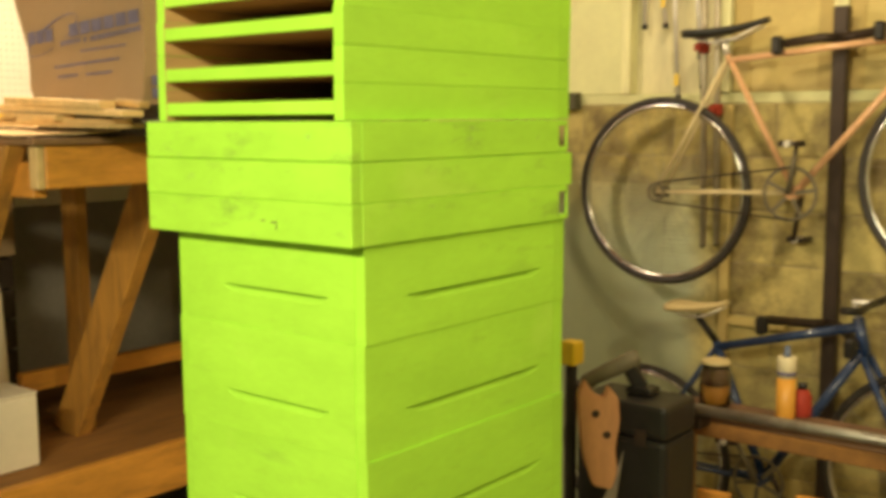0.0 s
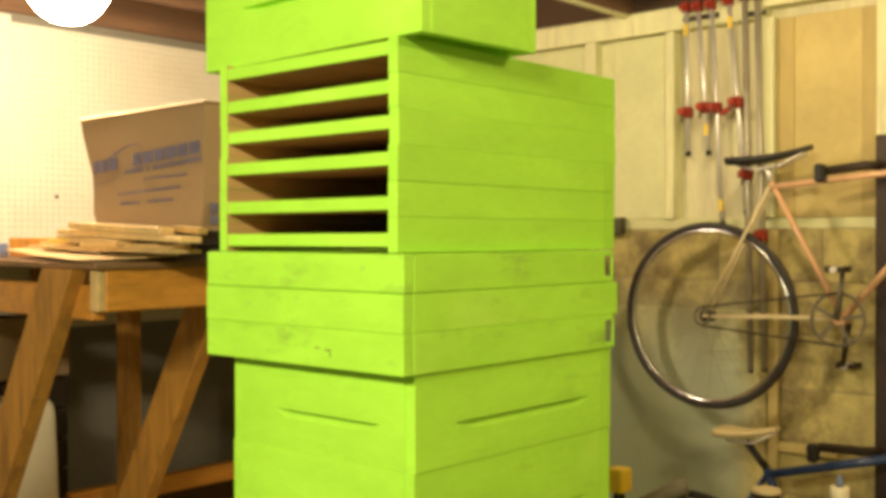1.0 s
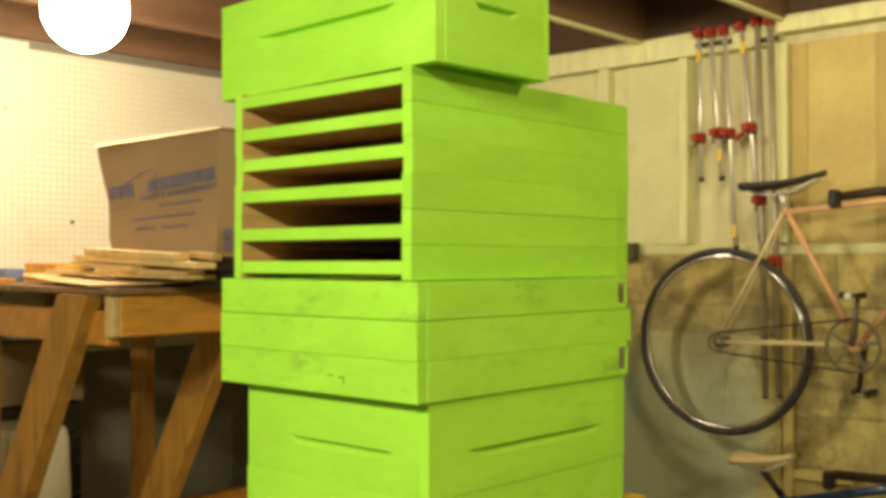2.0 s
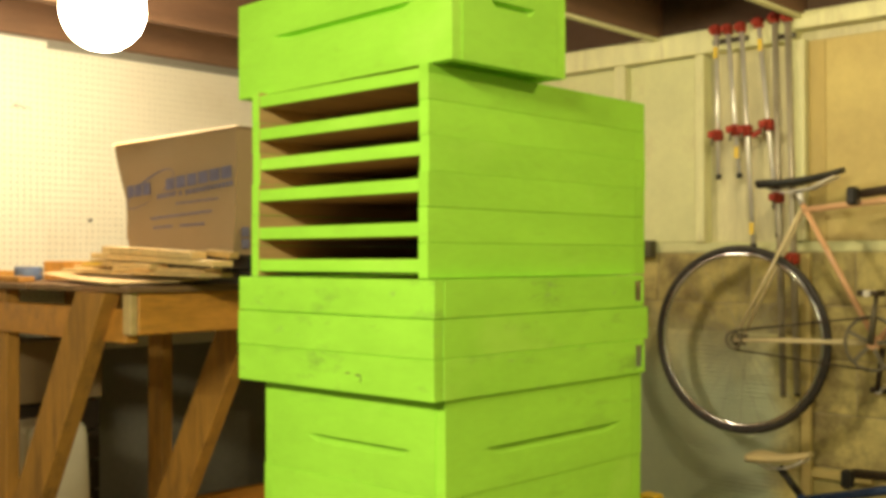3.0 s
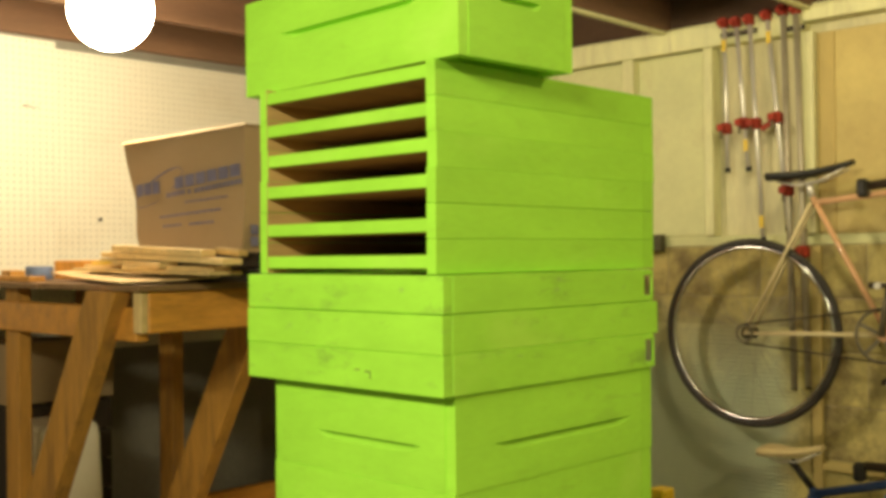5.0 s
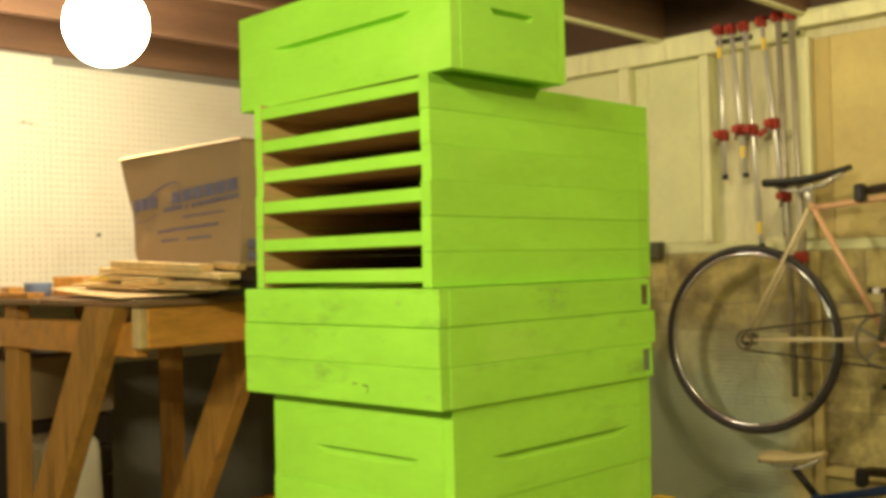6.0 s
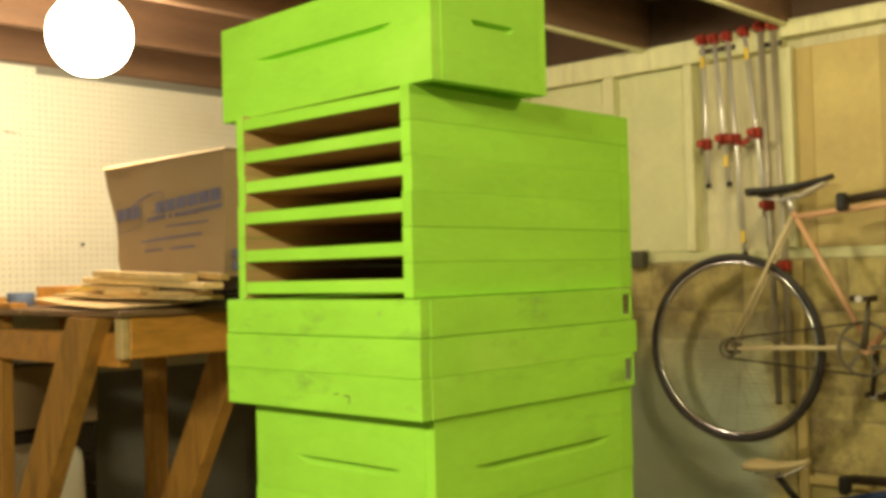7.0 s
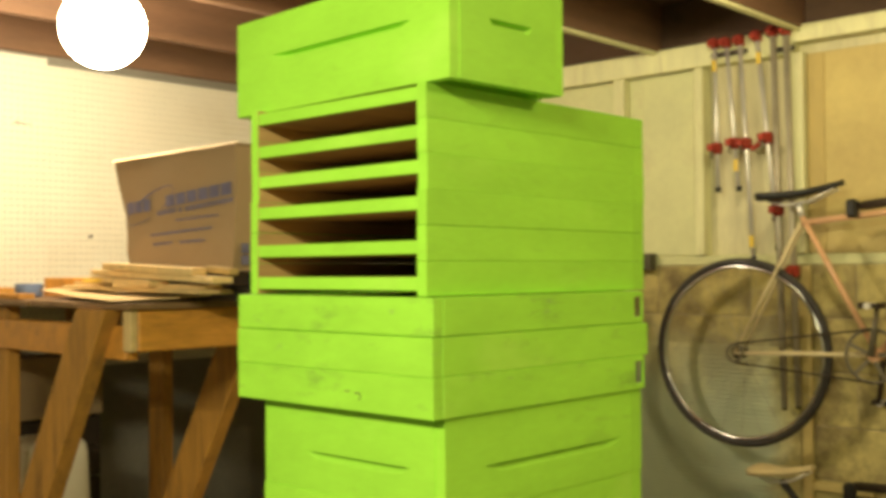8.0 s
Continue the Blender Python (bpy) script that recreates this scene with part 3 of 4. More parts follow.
part("back_rail", box((0.72, 2.252, 0.590), (2.50, 2.290, 0.655), 0.003), BEAM, bench)
part("low_rail", box((0.25, 1.800, 0.290), (2.50, 1.838, 0.445), 0.003), BEAM, bench)
part("low_shelf", box((0.28, 1.8385, 0.420), (2.50, 2.82, 0.4448), 0.003), SHELF_WOOD, bench)

# cardboard moving box, its sides bulged
carton = thing("moving_box", "crumpled brown cardboard moving box with faded blue print", "cardboard box", (0, 0, 0))
BOX_Z = 1.5295
def carton_body():
    bm = bmesh.new()
    z0, z1 = BOX_Z, 1.846
    rows = 7
    rings = []
    for i in range(rows):
        u = i / (rows - 1)
        z = z0 + (z1 - z0) * u
        e = 0.016 * math.sin(u * 9) * (1 - u)
        far, near = 1.705 + 0.083 * u + e, 1.216 - 0.024 * u
        x0, x1 = 0.505 - 0.006 * u + 0.006 * math.sin(u * math.pi), 0.955
        ring = []
        for x, y in ((x0, near), (x0, near + (far - near) * .25), (x0 - 0.004, near + (far - near) * .5), (x0, near + (far - near) * .75), (x0, far), ((x0 + x1) / 2, far + 0.01), (x1, far), (x1, near), ((x0 + x1) / 2, near - 0.006)):
            ring.append(bm.verts.new((x, y, z + (0.004 * (1 - (y - near) / (far - near)) if i == rows - 1 else 0))))
        rings.append(ring)
    n = len(rings[0])
    for p, q in zip(rings, rings[1:]):
        for k in range(n):
            bm.faces.new((p[k], p[(k + 1) % n], q[(k + 1) % n], q[k]))
    bm.faces.new(rings[0])
    bm.faces.new(rings[-1])
    bmesh.ops.recalc_face_normals(bm, faces=bm.faces)
    return bm
part("body", carton_body(), CARD, carton)
part("flap", sheet(((0.504, 1.187, 1.852), (0.958, 1.187, 1.852), (0.958, 1.485, 1.850), (0.504, 1.485, 1.849)), 0.004), CARD, carton)
part("flap", sheet(((0.504, 1.488, 1.849), (0.958, 1.488, 1.850), (0.958, 1.796, 1.848), (0.504, 1.796, 1.848)), 0.004), CARD, carton)


def face_x(y, z):
    u = (z - BOX_Z) / (1.846 - BOX_Z)
    far, near = 1.705 + 0.083 * u, 1.216 - 0.024 * u
    v = min(1, max(0, (y - near) / (far - near)))
    return 0.505 - 0.006 * u + 0.006 * math.sin(u * math.pi) - 0.004 * (1 - abs(2 * v - 1)) - 0.0022


def print_shape(outline, name="print_bar"):
    """Ink on the face of the box, as a strip between two lines of (y, z) pairs."""
    bm = bmesh.new()
    a = [bm.verts.new((face_x(y, z), y, z)) for y, z in outline[0]]
    b = [bm.verts.new((face_x(y, z), y, z)) for y, z in outline[1]]
    for k in range(len(a) - 1):
        bm.faces.new((a[k], a[k + 1], b[k + 1], b[k]))
    part(name, bm, INK, carton)


def print_bar(y0, y1, z, h, rise=0.0):
    ys = [y0 + (y1 - y0) * k / 6 for k in range(7)]
    zs = [z + rise * k / 6 for k in range(7)]
    print_shape(([(y, q) for y, q in zip(ys, zs)], [(y, q + h) for y, q in zip(ys, zs)]))


for k in range(3):
    print_bar(1.728 - 0.044 * k, 1.689 - 0.044 * k, 1.694 + 0.002 * k, 0.034, 0.002)
for k in range(6):
    print_bar(1.520 - 0.0515 * k, 1.475 - 0.0515 * k, 1.706 + 0.0035 * k, 0.032, 0.003)
for k in range(7):
    print_bar(1.565 - 0.014 * k, 1.555 - 0.014 * k, 1.684 + 0.001 * k, 0.013, 0.001)
print_bar(1.455, 1.443, 1.690, 0.013, 0.001)
for k in range(13):
    print_bar(1.425 - 0.0165 * k, 1.413 - 0.0165 * k, 1.691 + 0.0012 * k, 0.013, 0.001)
for k in range(12):
    print_bar(1.470 - 0.0165 * k, 1.458 - 0.0165 * k, 1.666 + 0.0006 * k, 0.006, 0)
for k in range(18):
    print_bar(1.600 - 0.0165 * k, 1.587 - 0.0165 * k, 1.628 + 0.0007 * k, 0.007, 0)
for k in range(6):
    print_bar(1.585 - 0.0165 * k, 1.572 - 0.0165 * k, 1.602 + 0.0005 * k, 0.007, 0)
for k in range(7):
    print_bar(1.450 - 0.0165 * k, 1.437 - 0.0165 * k, 1.605 + 0.0005 * k, 0.007, 0)
ring_a, ring_b = [], []
for k in range(41):
    a = math.radians(-60 + 330 * k / 40)
    w = 0.0022 + 0.0035 * math.sin(math.pi * k / 40)
    c, q = math.cos(a), math.sin(a)
    ring_a.append((1.605 - 0.128 * c, 1.714 + 0.034 * q + 0.040 * c))
    ring_b.append((1.605 - 0.125 * c, 1.714 + (0.034 - w) * q + 0.040 * c))
print_shape((ring_a, ring_b), "print_ring")
# sloping strip in paler card: the lamplight on the top edge, put into colour
bm = bmesh.new()
lip = [bm.verts.new(c) for c in ((0.4935, 1.190, 1.8525), (0.4935, 1.796, 1.8495), (0.503, 1.796, 1.8565), (0.503, 1.190, 1.8595), (0.503, 1.796, 1.8520), (0.503, 1.190, 1.8550))]
bm.faces.new((lip[0], lip[3], lip[2], lip[1]))
bm.faces.new((lip[0], lip[1], lip[4], lip[5]))
bm.faces.new((lip[5], lip[4], lip[2], lip[3]))
bm.faces.new((lip[1], lip[2], lip[4]))
bm.faces.new((lip[0], lip[5], lip[3]))
bmesh.ops.recalc_face_normals(bm, faces=bm.faces)
part("folded_edge", bm, CARD_PALE, carton, "pale strip added for the lamplit top edge")
bm = box((0.525, 1.1990, 1.575), (0.548, 1.2010, 1.600))
box((0.525, 1.1990, 1.545), (0.548, 1.2010, 1.570), 0, bm)
bm.transform(Matrix.Translation((0.0, 0.003, 0)))
part("print_mark", bm, INK, carton)

case = thing("flat_case", "flat black case under the moving box", "case", (0, 0, 0))
part("lower_shell", box((0.525, 1.165, TOP + 0.0005), (0.95, 1.74, 1.488), 0.006, segments=2), BLACK, case)
part("upper_shell", box((0.525, 1.165, 1.4895), (0.95, 1.74, 1.5285), 0.006, segments=2), BLACK, case)
part("latch", box((0.5195, 1.25, 1.475), (0.5245, 1.30, 1.505), 0.001), DARK_STEEL, case)

# scraps on the bench
def scrap(name, label, a, b, wide, thick, mat=PINE_PALE, group="timber offcuts"):
    bm = plank(a, b, wide, thick, 0.0015)
    return single(name, bm, mat, label, "timber", group=group)


single("card_sheet", sheet(((0.285, 1.435, 1.4535), (0.445, 1.375, 1.4585), (0.640, 1.290, 1.4725), (1.05, 1.60, 1.476), (0.70, 2.25, 1.486), (0.425, 2.10, 1.4735), (0.345, 1.75, 1.4605)), 0.0035), CARD_PALE,
       "pale brown warped sheet of card lying on the bench", "card")
scrap("thin_board", "thin pale board lying on the card sheet", (0.47, 1.95, 1.4865), (0.46, 1.22, 1.4765), 0.10, 0.010, PINE_PALE)
scrap("timber_offcut", "pale pine offcut lying across other scraps", (0.43, 1.63, 1.4905), (0.47, 1.25, 1.4885), 0.06, 0.012)
scrap("timber_offcut", "thin pine offcut under the long one", (0.455, 1.80, 1.5105), (0.425, 1.43, 1.4975), 0.055, 0.016)
scrap("timber_offcut", "long pale pine offcut lying across other scraps", (0.45, 1.78, 1.5290), (0.43, 1.150, 1.5060), 0.060, 0.015)
scrap("timber_offcut", "pale pine offcut on top of the scraps", (0.435, 1.705, 1.5455), (0.425, 1.245, 1.5275), 0.045, 0.019)
scrap("timber_offcut", "short brown timber offcut beside the moving box", (0.475, 1.27, 1.535), (0.478, 1.17, 1.527), 0.03, 0.016, PINE)
scrap("timber_block", "short orange brown timber block", (0.585, 2.36, 1.482), (0.66, 2.08, 1.482), 0.05, 0.060, BEAM)
scrap("timber_offcut", "flat pale offcut behind the card sheet", (0.52, 2.02, 1.4965), (0.47, 1.72, 1.4945), 0.05, 0.012, PINE_PALE)
scrap("flat_batten", "dark brown batten lying along the bench end", (0.36, 2.62, 1.459), (0.345, 2.02, 1.459), 0.05, 0.016, OLD_WOOD)
scrap("flat_batten", "dark brown batten lying along the bench end", (0.56, 2.70, 1.4655), (0.43, 2.34, 1.4655), 0.05, 0.030, OLD_WOOD)
single("pencil", tube(((0.425, 1.835, 1.5035), (0.425, 1.70, 1.5065)), 0.0045, 6), YELLOW, "yellow carpenter pencil among the scraps", "pencil")
tape = thing("tape_roll", "blue grey roll of tape on its side on the bench", "tape roll", (0.455, 2.24, TOP + 0.0235))
part("tape", lathe([(0.024, -0.022), (0.040, -0.022), (0.042, -0.018), (0.042, 0.018), (0.040, 0.022), (0.024, 0.022)], 28), BLUE_TAPE, tape)
part("core", lathe([(0.020, -0.0225), (0.0242, -0.0225), (0.0242, 0.0225), (0.020, 0.0225)], 28), CARD, tape)

# hook left in the pegboard, and a knot of wire
single("pegboard_hook", tube(((0.690, 2.858, 2.095), (0.690, 2.835, 2.095), (0.715, 2.828, 2.090), (0.748, 2.832, 2.092)), 0.0022, 6), DULL_STEEL,
       "small dark metal hook in the pegboard", "hook")
single("peg", tube(((0.998, 2.859, 1.672), (0.998, 2.848, 1.672)), 0.006, 8), DARK_STEEL, "short dark peg in the pegboard", "peg")

# under the bench
brown = thing("cardboard_box", "plain brown cardboard box on the shelf under the bench", "cardboard box", (0, 0, 0))
part("body", box((0.50, 2.58, 1.01), (0.90, 2.82, 1.225), 0.004), CARD, brown)
part("flap", box((0.50, 2.5755, 1.18), (0.90, 2.579, 1.228)), CARD, brown)
# added crate holds the box up; near-black to stand for the shade there
stand = thing("crate", "near-black added crate giving the shade beneath the cardboard box", "crate", (0, 0, 0))
for k in range(5):
    z = 0.446 + k * 0.112
    part("slat", box((0.50, 2.60, z), (0.90, 2.62, z + 0.104), 0.002), DARK_STEEL, stand)
part("crate_body", box((0.51, 2.621, 0.446), (0.89, 2.82, 1.009)), DARK_STEEL, stand)

def tub(name, label, at, sx, sy, h, rz=0):
    t = thing(name, label, "storage tub", at, rz)
    bm = bmesh.new()
    prof = [(1.02, 0.0), (1.08, 0.02), (1.03, h * 0.6), (0.99, h * 0.90), (0.95, h * 0.96), (0.86, h * 0.99), (0.70, h)]
    rings = []
    for f, z in prof:
        ring = []
        for k in range(24):
            a = k * math.tau / 24
            c, s_ = math.cos(a), math.sin(a)
            e = 0.22
            ring.append(bm.verts.new((sx / 2 * f * math.copysign(abs(c) ** e, c), sy / 2 * f * math.copysign(abs(s_) ** e, s_), z)))
        rings.append(ring)
    for p, q in zip(rings, rings[1:]):
        for k in range(24):
            bm.faces.new((p[k], p[(k + 1) % 24], q[(k + 1) % 24], q[k]))
    bm.faces.new(rings[0])
    bm.faces.new(rings[-1])
    bmesh.ops.recalc_face_normals(bm, faces=bm.faces)
    part("body", bm, WHITE_PLASTIC, t)
    return t


tub("plastic_container", "white plastic container standing under the bench", (0.580, 2.40, 0.4455), 0.228, 0.24, 0.530)
low = thing("white_box", "white carton on the low shelf of the bench", "carton", (0.395, 1.935, 0.4455))
part("body", box((-0.03, 0, 0), (0.198, 0.185, 0.222), 0.006), WHITE_PLASTIC, low)
part("lid", box((-0.0305, -0.0005, 0.2225), (0.1985, 0.1855, 0.232), 0.003), WHITE_PLASTIC, low)

# lamp under a joist, its globe made larger to take in the glare
lamp = thing("globe_lamp", "lit white lamp hanging from a joist, globe enlarged to take in its glare", "lamp", (0.495, 1.848, 2.258))
part("globe", lathe([(0.122 * math.sin(math.pi * k / 24), -0.122 * math.cos(math.pi * k / 24)) for k in range(1, 24)], 48), OPAL, lamp)
part("holder", lathe([(0.040, 0.112), (0.044, 0.118), (0.055, 0.126), (0.055, 0.1415)], 20), CERAMIC, lamp)

# ---------------------------------------------------------------- clamps on the wall
def bar_clamp(y0, y1, top, bottom, jaw_z, label_z, flat=True, x=2.553):
    c = thing("bar_clamp", "bright steel bar clamp with red jaws hanging on the wall", "clamp", (0, 0, 0), 0, "clamps on the wall")
    yat = lambda z: y0 + (y1 - y0) * (top - z) / (top - bottom)
    mat = STEEL if flat else PIPE
    part("bar", tube(((x, y0, top - 0.002), (x, y1, bottom)), 0.0085 if flat else 0.0115, 10), mat, c)
    bm = box((x - 0.024, y0 - 0.013, top - 0.016), (x + 0.016, y0 + 0.013, top + 0.022), 0.004)
    box((x - 0.050, y0 - 0.008, top - 0.012), (x - 0.022, y0 + 0.008, top + 0.008), 0.003, bm)
    part("fixed_jaw", bm, RED, c)
    y = yat(jaw_z)
    bm = box((x - 0.026, y - 0.018, jaw_z - 0.020), (x + 0.016, y + 0.018, jaw_z + 0.022), 0.006)
    box((x - 0.060, y - 0.013, jaw_z - 0.012), (x - 0.024, y + 0.013, jaw_z + 0.014), 0.004, bm)
    part("sliding_jaw", bm, RED, c)
    part("screw", tube(((x - 0.045, y, jaw_z - 0.012), (x - 0.045, y, jaw_z - 0.040)), 0.005, 8), GREASY_STEEL, c)
    part("end_cap", tube(((x, y1, bottom + 0.012), (x, y1, bottom - 0.006)), 0.011, 10), BLACK, c)
    if label_z:
        y = yat(label_z)
        part("sticker", box((x - 0.0100, y - 0.0085, label_z - 0.022), (x - 0.0086, y + 0.0085, label_z + 0.022)), YELLOW, c)
    return c


bar_clamp(0.970, 0.963, 2.384, 1.824, 1.984, 2.300)
bar_clamp(0.921, 0.877, 2.380, 1.824, 1.997, 1.915)
bar_clamp(0.866, 0.821, 2.380, 1.560, 1.992, 1.628)
tilted = bar_clamp(0.796, 0.722, 2.386, 1.600, 2.006, 2.305)
part("jaw_arm", plank((2.545, 0.772, 1.996), (2.540, 0.818, 1.968), 0.020, 0.018, 0.004), RED, tilted)
bar_clamp(0.734, 0.708, 2.394, 1.02, 1.738, 0, False)
bar_clamp(0.684, 0.655, 2.390, 1.03, 1.515, 0, False)
for y0, y1, z in ((0.847, 0.994, 2.336), (0.661, 0.749, 2.320)):
    bracket = thing("clamp_rail", "dark steel rail across the wall bay holding clamps", "rail", (0, 0, 0), group="clamp rails")
    part("rail_bar", box((2.566, y0, z), (2.577, y1, z + 0.018), 0.002), DARK_STEEL, bracket)
    for y in (y0 + 0.012, y1 - 0.012):
        part("screw", tube(((2.5655, y, z + 0.009), (2.578, y, z + 0.009)), 0.004, 8), STEEL, bracket)

# ---------------------------------------------------------------- bicycles
def wheel(bike, x, y, z, tyre_mat=RUBBER, r=0.343, turn=0.0):
    w = thing("wheel", "", "")
    for key in ("label", "category"):
        if key in w:
            del w[key]
    w.parent = bike
    part("tyre", torus((x, y, z), r - 0.0125, 0.0125, 0.0125, seg=80), tyre_mat, w)
    bm = torus((x, y, z), r - 0.031, 0.0085, 0.0105, seg=80, sides=8)
    part("rim", bm, ALLOY, w)
    bm = tube(((x - 0.045, y, z), (x - 0.03, y, z), (x - 0.028, y, z), (x + 0.028, y, z), (x + 0.03, y, z), (x + 0.045, y, z)), [0.008, 0.008, 0.022, 0.022, 0.008, 0.008], 12)
    part("hub", bm, GREASY_STEEL, w)
    bm = bmesh.new()
    for k in range(24):
        a = turn + k * math.tau / 24
        b = a + (0.55 if k % 4 < 2 else -0.55)
        s_ = -1 if k % 2 else 1
        tube(((x + 0.028 * s_, y + 0.02 * math.cos(b), z + 0.02 * math.sin(b)), (x, y + (r - 0.038) * math.cos(a), z + (r - 0.038) * math.sin(a))), 0.0006, 4, bm, caps=False)
    part("spokes", bm, DULL_STEEL, w)
    return w


def bicycle(label, x, rear, bb, seat_top, head_top, head_low, front, frame_mat, stay_mat, saddle, saddle_mat, ring_r, crank, bars, post_mat):
    b = thing("bicycle", label, "bicycle", (0, 0, 0))
    P = lambda p, dx=0.0: (x + dx, p[0], p[1])
    part("seat_tube", tube((P(bb), P(seat_top)), 0.0100 if frame_mat == PINK_TUBE else 0.0155, 12), frame_mat, b)
    part("top_tube", tube((P((seat_top[0], seat_top[1] - 0.02)), P((head_top[0], head_top[1] - 0.03))), 0.0115 if frame_mat == PINK_TUBE else 0.0155, 12), frame_mat, b)
    part("down_tube", tube((P(bb), P((head_low[0], head_low[1] + 0.03))), 0.0125 if frame_mat == PINK_TUBE else 0.0165, 12), frame_mat, b)
    part("head_tube", tube((P(head_top), P(head_low)), 0.0185, 12), frame_mat, b)
    for s_ in (-1, 1):
        part("chain_stay", tube((P((bb[0] + 0.03, bb[1]), s_ * 0.02), P(rear, 0.019 if s_ > 0 else -0.042)), [0.0085, 0.006], 10), stay_mat, b)
        part("seat_stay", tube((P((seat_top[0], seat_top[1] - 0.02), s_ * 0.014), P(rear, 0.019 if s_ > 0 else -0.042)), [0.0065, 0.0055], 10), stay_mat, b)
        fork = [head_low, (head_low[0] * 0.55 + front[0] * 0.45 + 0.012, head_low[1] * 0.55 + front[1] * 0.45), front]
        part("fork_blade", tube([P(p, s_ * (0.03 if k == 0 else 0.05)) for k, p in enumerate(fork)], [0.012, 0.011, 0.007], 10), frame_mat, b)
    part("bottom_bracket", tube((P(bb, -0.036), P(bb, 0.036)), 0.021, 14), frame_mat, b)
    # saddle on its post
    back, nose = Vector(saddle[0]), Vector(saddle[1])
    mid = back.lerp(nose, 0.45)
    part("seat_post", tube((P(seat_top), (x, mid.x, mid.y - 0.035)), 0.0125, 10), post_mat, b)
    bm = bmesh.new()
    secs = []
    n = 11
    for k in range(n):
        u = k / (n - 1)
        c = back.lerp(nose, u)
        half = 0.070 * (1 - u) ** 1.3 + 0.019
        if k == 0:
            half *= 0.82
        lift = 0.012 * (1 - u) ** 2 - 0.008 * math.sin(math.pi * u) + 0.004 * u
        hang = 0.038 * (1 - u) + 0.020
        ring = []
        for j in range(12):
            a = j * math.tau / 12
            ring.append(bm.verts.new((x + half * math.cos(a), c.x, c.y + lift + (0.011 * math.sin(a) if math.sin(a) > 0 else hang * 0.7 * math.sin(a) * (abs(math.cos(a)) * 0.7 + 0.3)))))
        secs.append(ring)
    for p, q in zip(secs, secs[1:]):
        for j in range(12):
            bm.faces.new((p[j], p[(j + 1) % 12], q[(j + 1) % 12], q[j])).smooth = True
    bm.faces.new(secs[0])
    bm.faces.new(secs[-1])
    bmesh.ops.recalc_face_normals(bm, faces=bm.faces)
    part("saddle", bm, saddle_mat, b)
    for s_ in (-1, 1):
        part("saddle_rail", tube([(x + s_ * 0.022, back.lerp(nose, u).x, back.lerp(nose, u).y - d) for u, d in ((0.12, 0.02), (0.3, 0.038), (0.62, 0.038), (0.92, 0.012))], 0.0035, 6), STEEL, b)
    wheel(b, x, rear[0], rear[1])
    wheel(b, x, front[0], front[1], turn=0.1)
    # drive side, towards the room
    cs = x - 0.045
    ring = torus((cs, bb[0], bb[1]), ring_r, 0.006, 0.002, seg=44, sides=6)
    for k in range(5):
        a = crank + k * math.tau / 5
        plank((cs, bb[0] + 0.02 * math.cos(a), bb[1] + 0.02 * math.sin(a)), (cs, bb[0] + (ring_r - 0.004) * math.cos(a), bb[1] + (ring_r - 0.004) * math.sin(a)), 0.004, 0.014, 0, ring, up=(0, -math.sin(a), math.cos(a)))
    part("chain_ring", ring, GREASY_STEEL, b)
    part("cog", torus((cs, rear[0], rear[1]), 0.030, 0.006, 0.003, seg=24, sides=6), GREASY_STEEL, b)
    part("chain", tube(((cs, bb[0], bb[1] + ring_r), (cs, rear[0], rear[1] + 0.034)), 0.0035, 6), DARK_STEEL, b)
    part("chain", tube(((cs, bb[0], bb[1] - ring_r), (cs, rear[0], rear[1] - 0.034)), 0.0035, 6), DARK_STEEL, b)
    for s_, side in ((1, -0.06), (-1, 0.06)):
        e = (bb[0] + s_ * 0.17 * math.cos(crank), bb[1] + s_ * 0.17 * math.sin(crank))
        arm = part("crank_arm", tube((P(bb, side), P(e, side)), [0.012, 0.008], 8), DARK_STEEL if side > 0 else GREASY_STEEL, b)
        near, far = sorted((x + side * 1.15, x + side * 1.15 + math.copysign(0.082, side)))
        pedal = part("pedal", tube(((near, e[0], e[1]), (far, e[0], e[1])), [0.011, 0.009], 10), STEEL, b)
        for k in (-1, 1):
            part("pedal_plate", box((near + 0.010, e[0] + k * 0.030 - 0.003, e[1] - 0.010), (far - 0.002, e[0] + k * 0.030 + 0.003, e[1] + 0.010), 0.002), DARK_STEEL, pedal)
        for q in (near + 0.012, far - 0.006):
            part("pedal_plate", box((q - 0.002, e[0] - 0.0265, e[1] - 0.008), (q + 0.002, e[0] + 0.0265, e[1] + 0.008), 0.001), DARK_STEEL, pedal)
    # stem and bars
    st = (head_top[0] - 0.05, head_top[1] + 0.05)
    part("stem", tube((P(head_top), P((head_top[0] + 0.012, head_top[1] + 0.05)), P(st)), 0.0125, 10), STEEL, b)
    bars_pts = []
    for s_ in (-1, 1):
        side = [(x, st[0], st[1]), (x + s_ * 0.10, st[0], st[1]), (x + s_ * 0.17, st[0] - 0.01, st[1])]
        if bars == "drop":
            side += [(x + s_ * 0.195, st[0] - 0.06, st[1] - 0.005), (x + s_ * 0.20, st[0] - 0.10, st[1] - 0.05), (x + s_ * 0.20, st[0] - 0.07, st[1] - 0.11), (x + s_ * 0.20, st[0] + 0.02, st[1] - 0.125)]
        else:
            side += [(x + s_ * 0.24, st[0] + 0.02, st[1] + 0.01)]
        part("handlebar", tube(side, 0.0125, 8), BLACK, b)
    return b


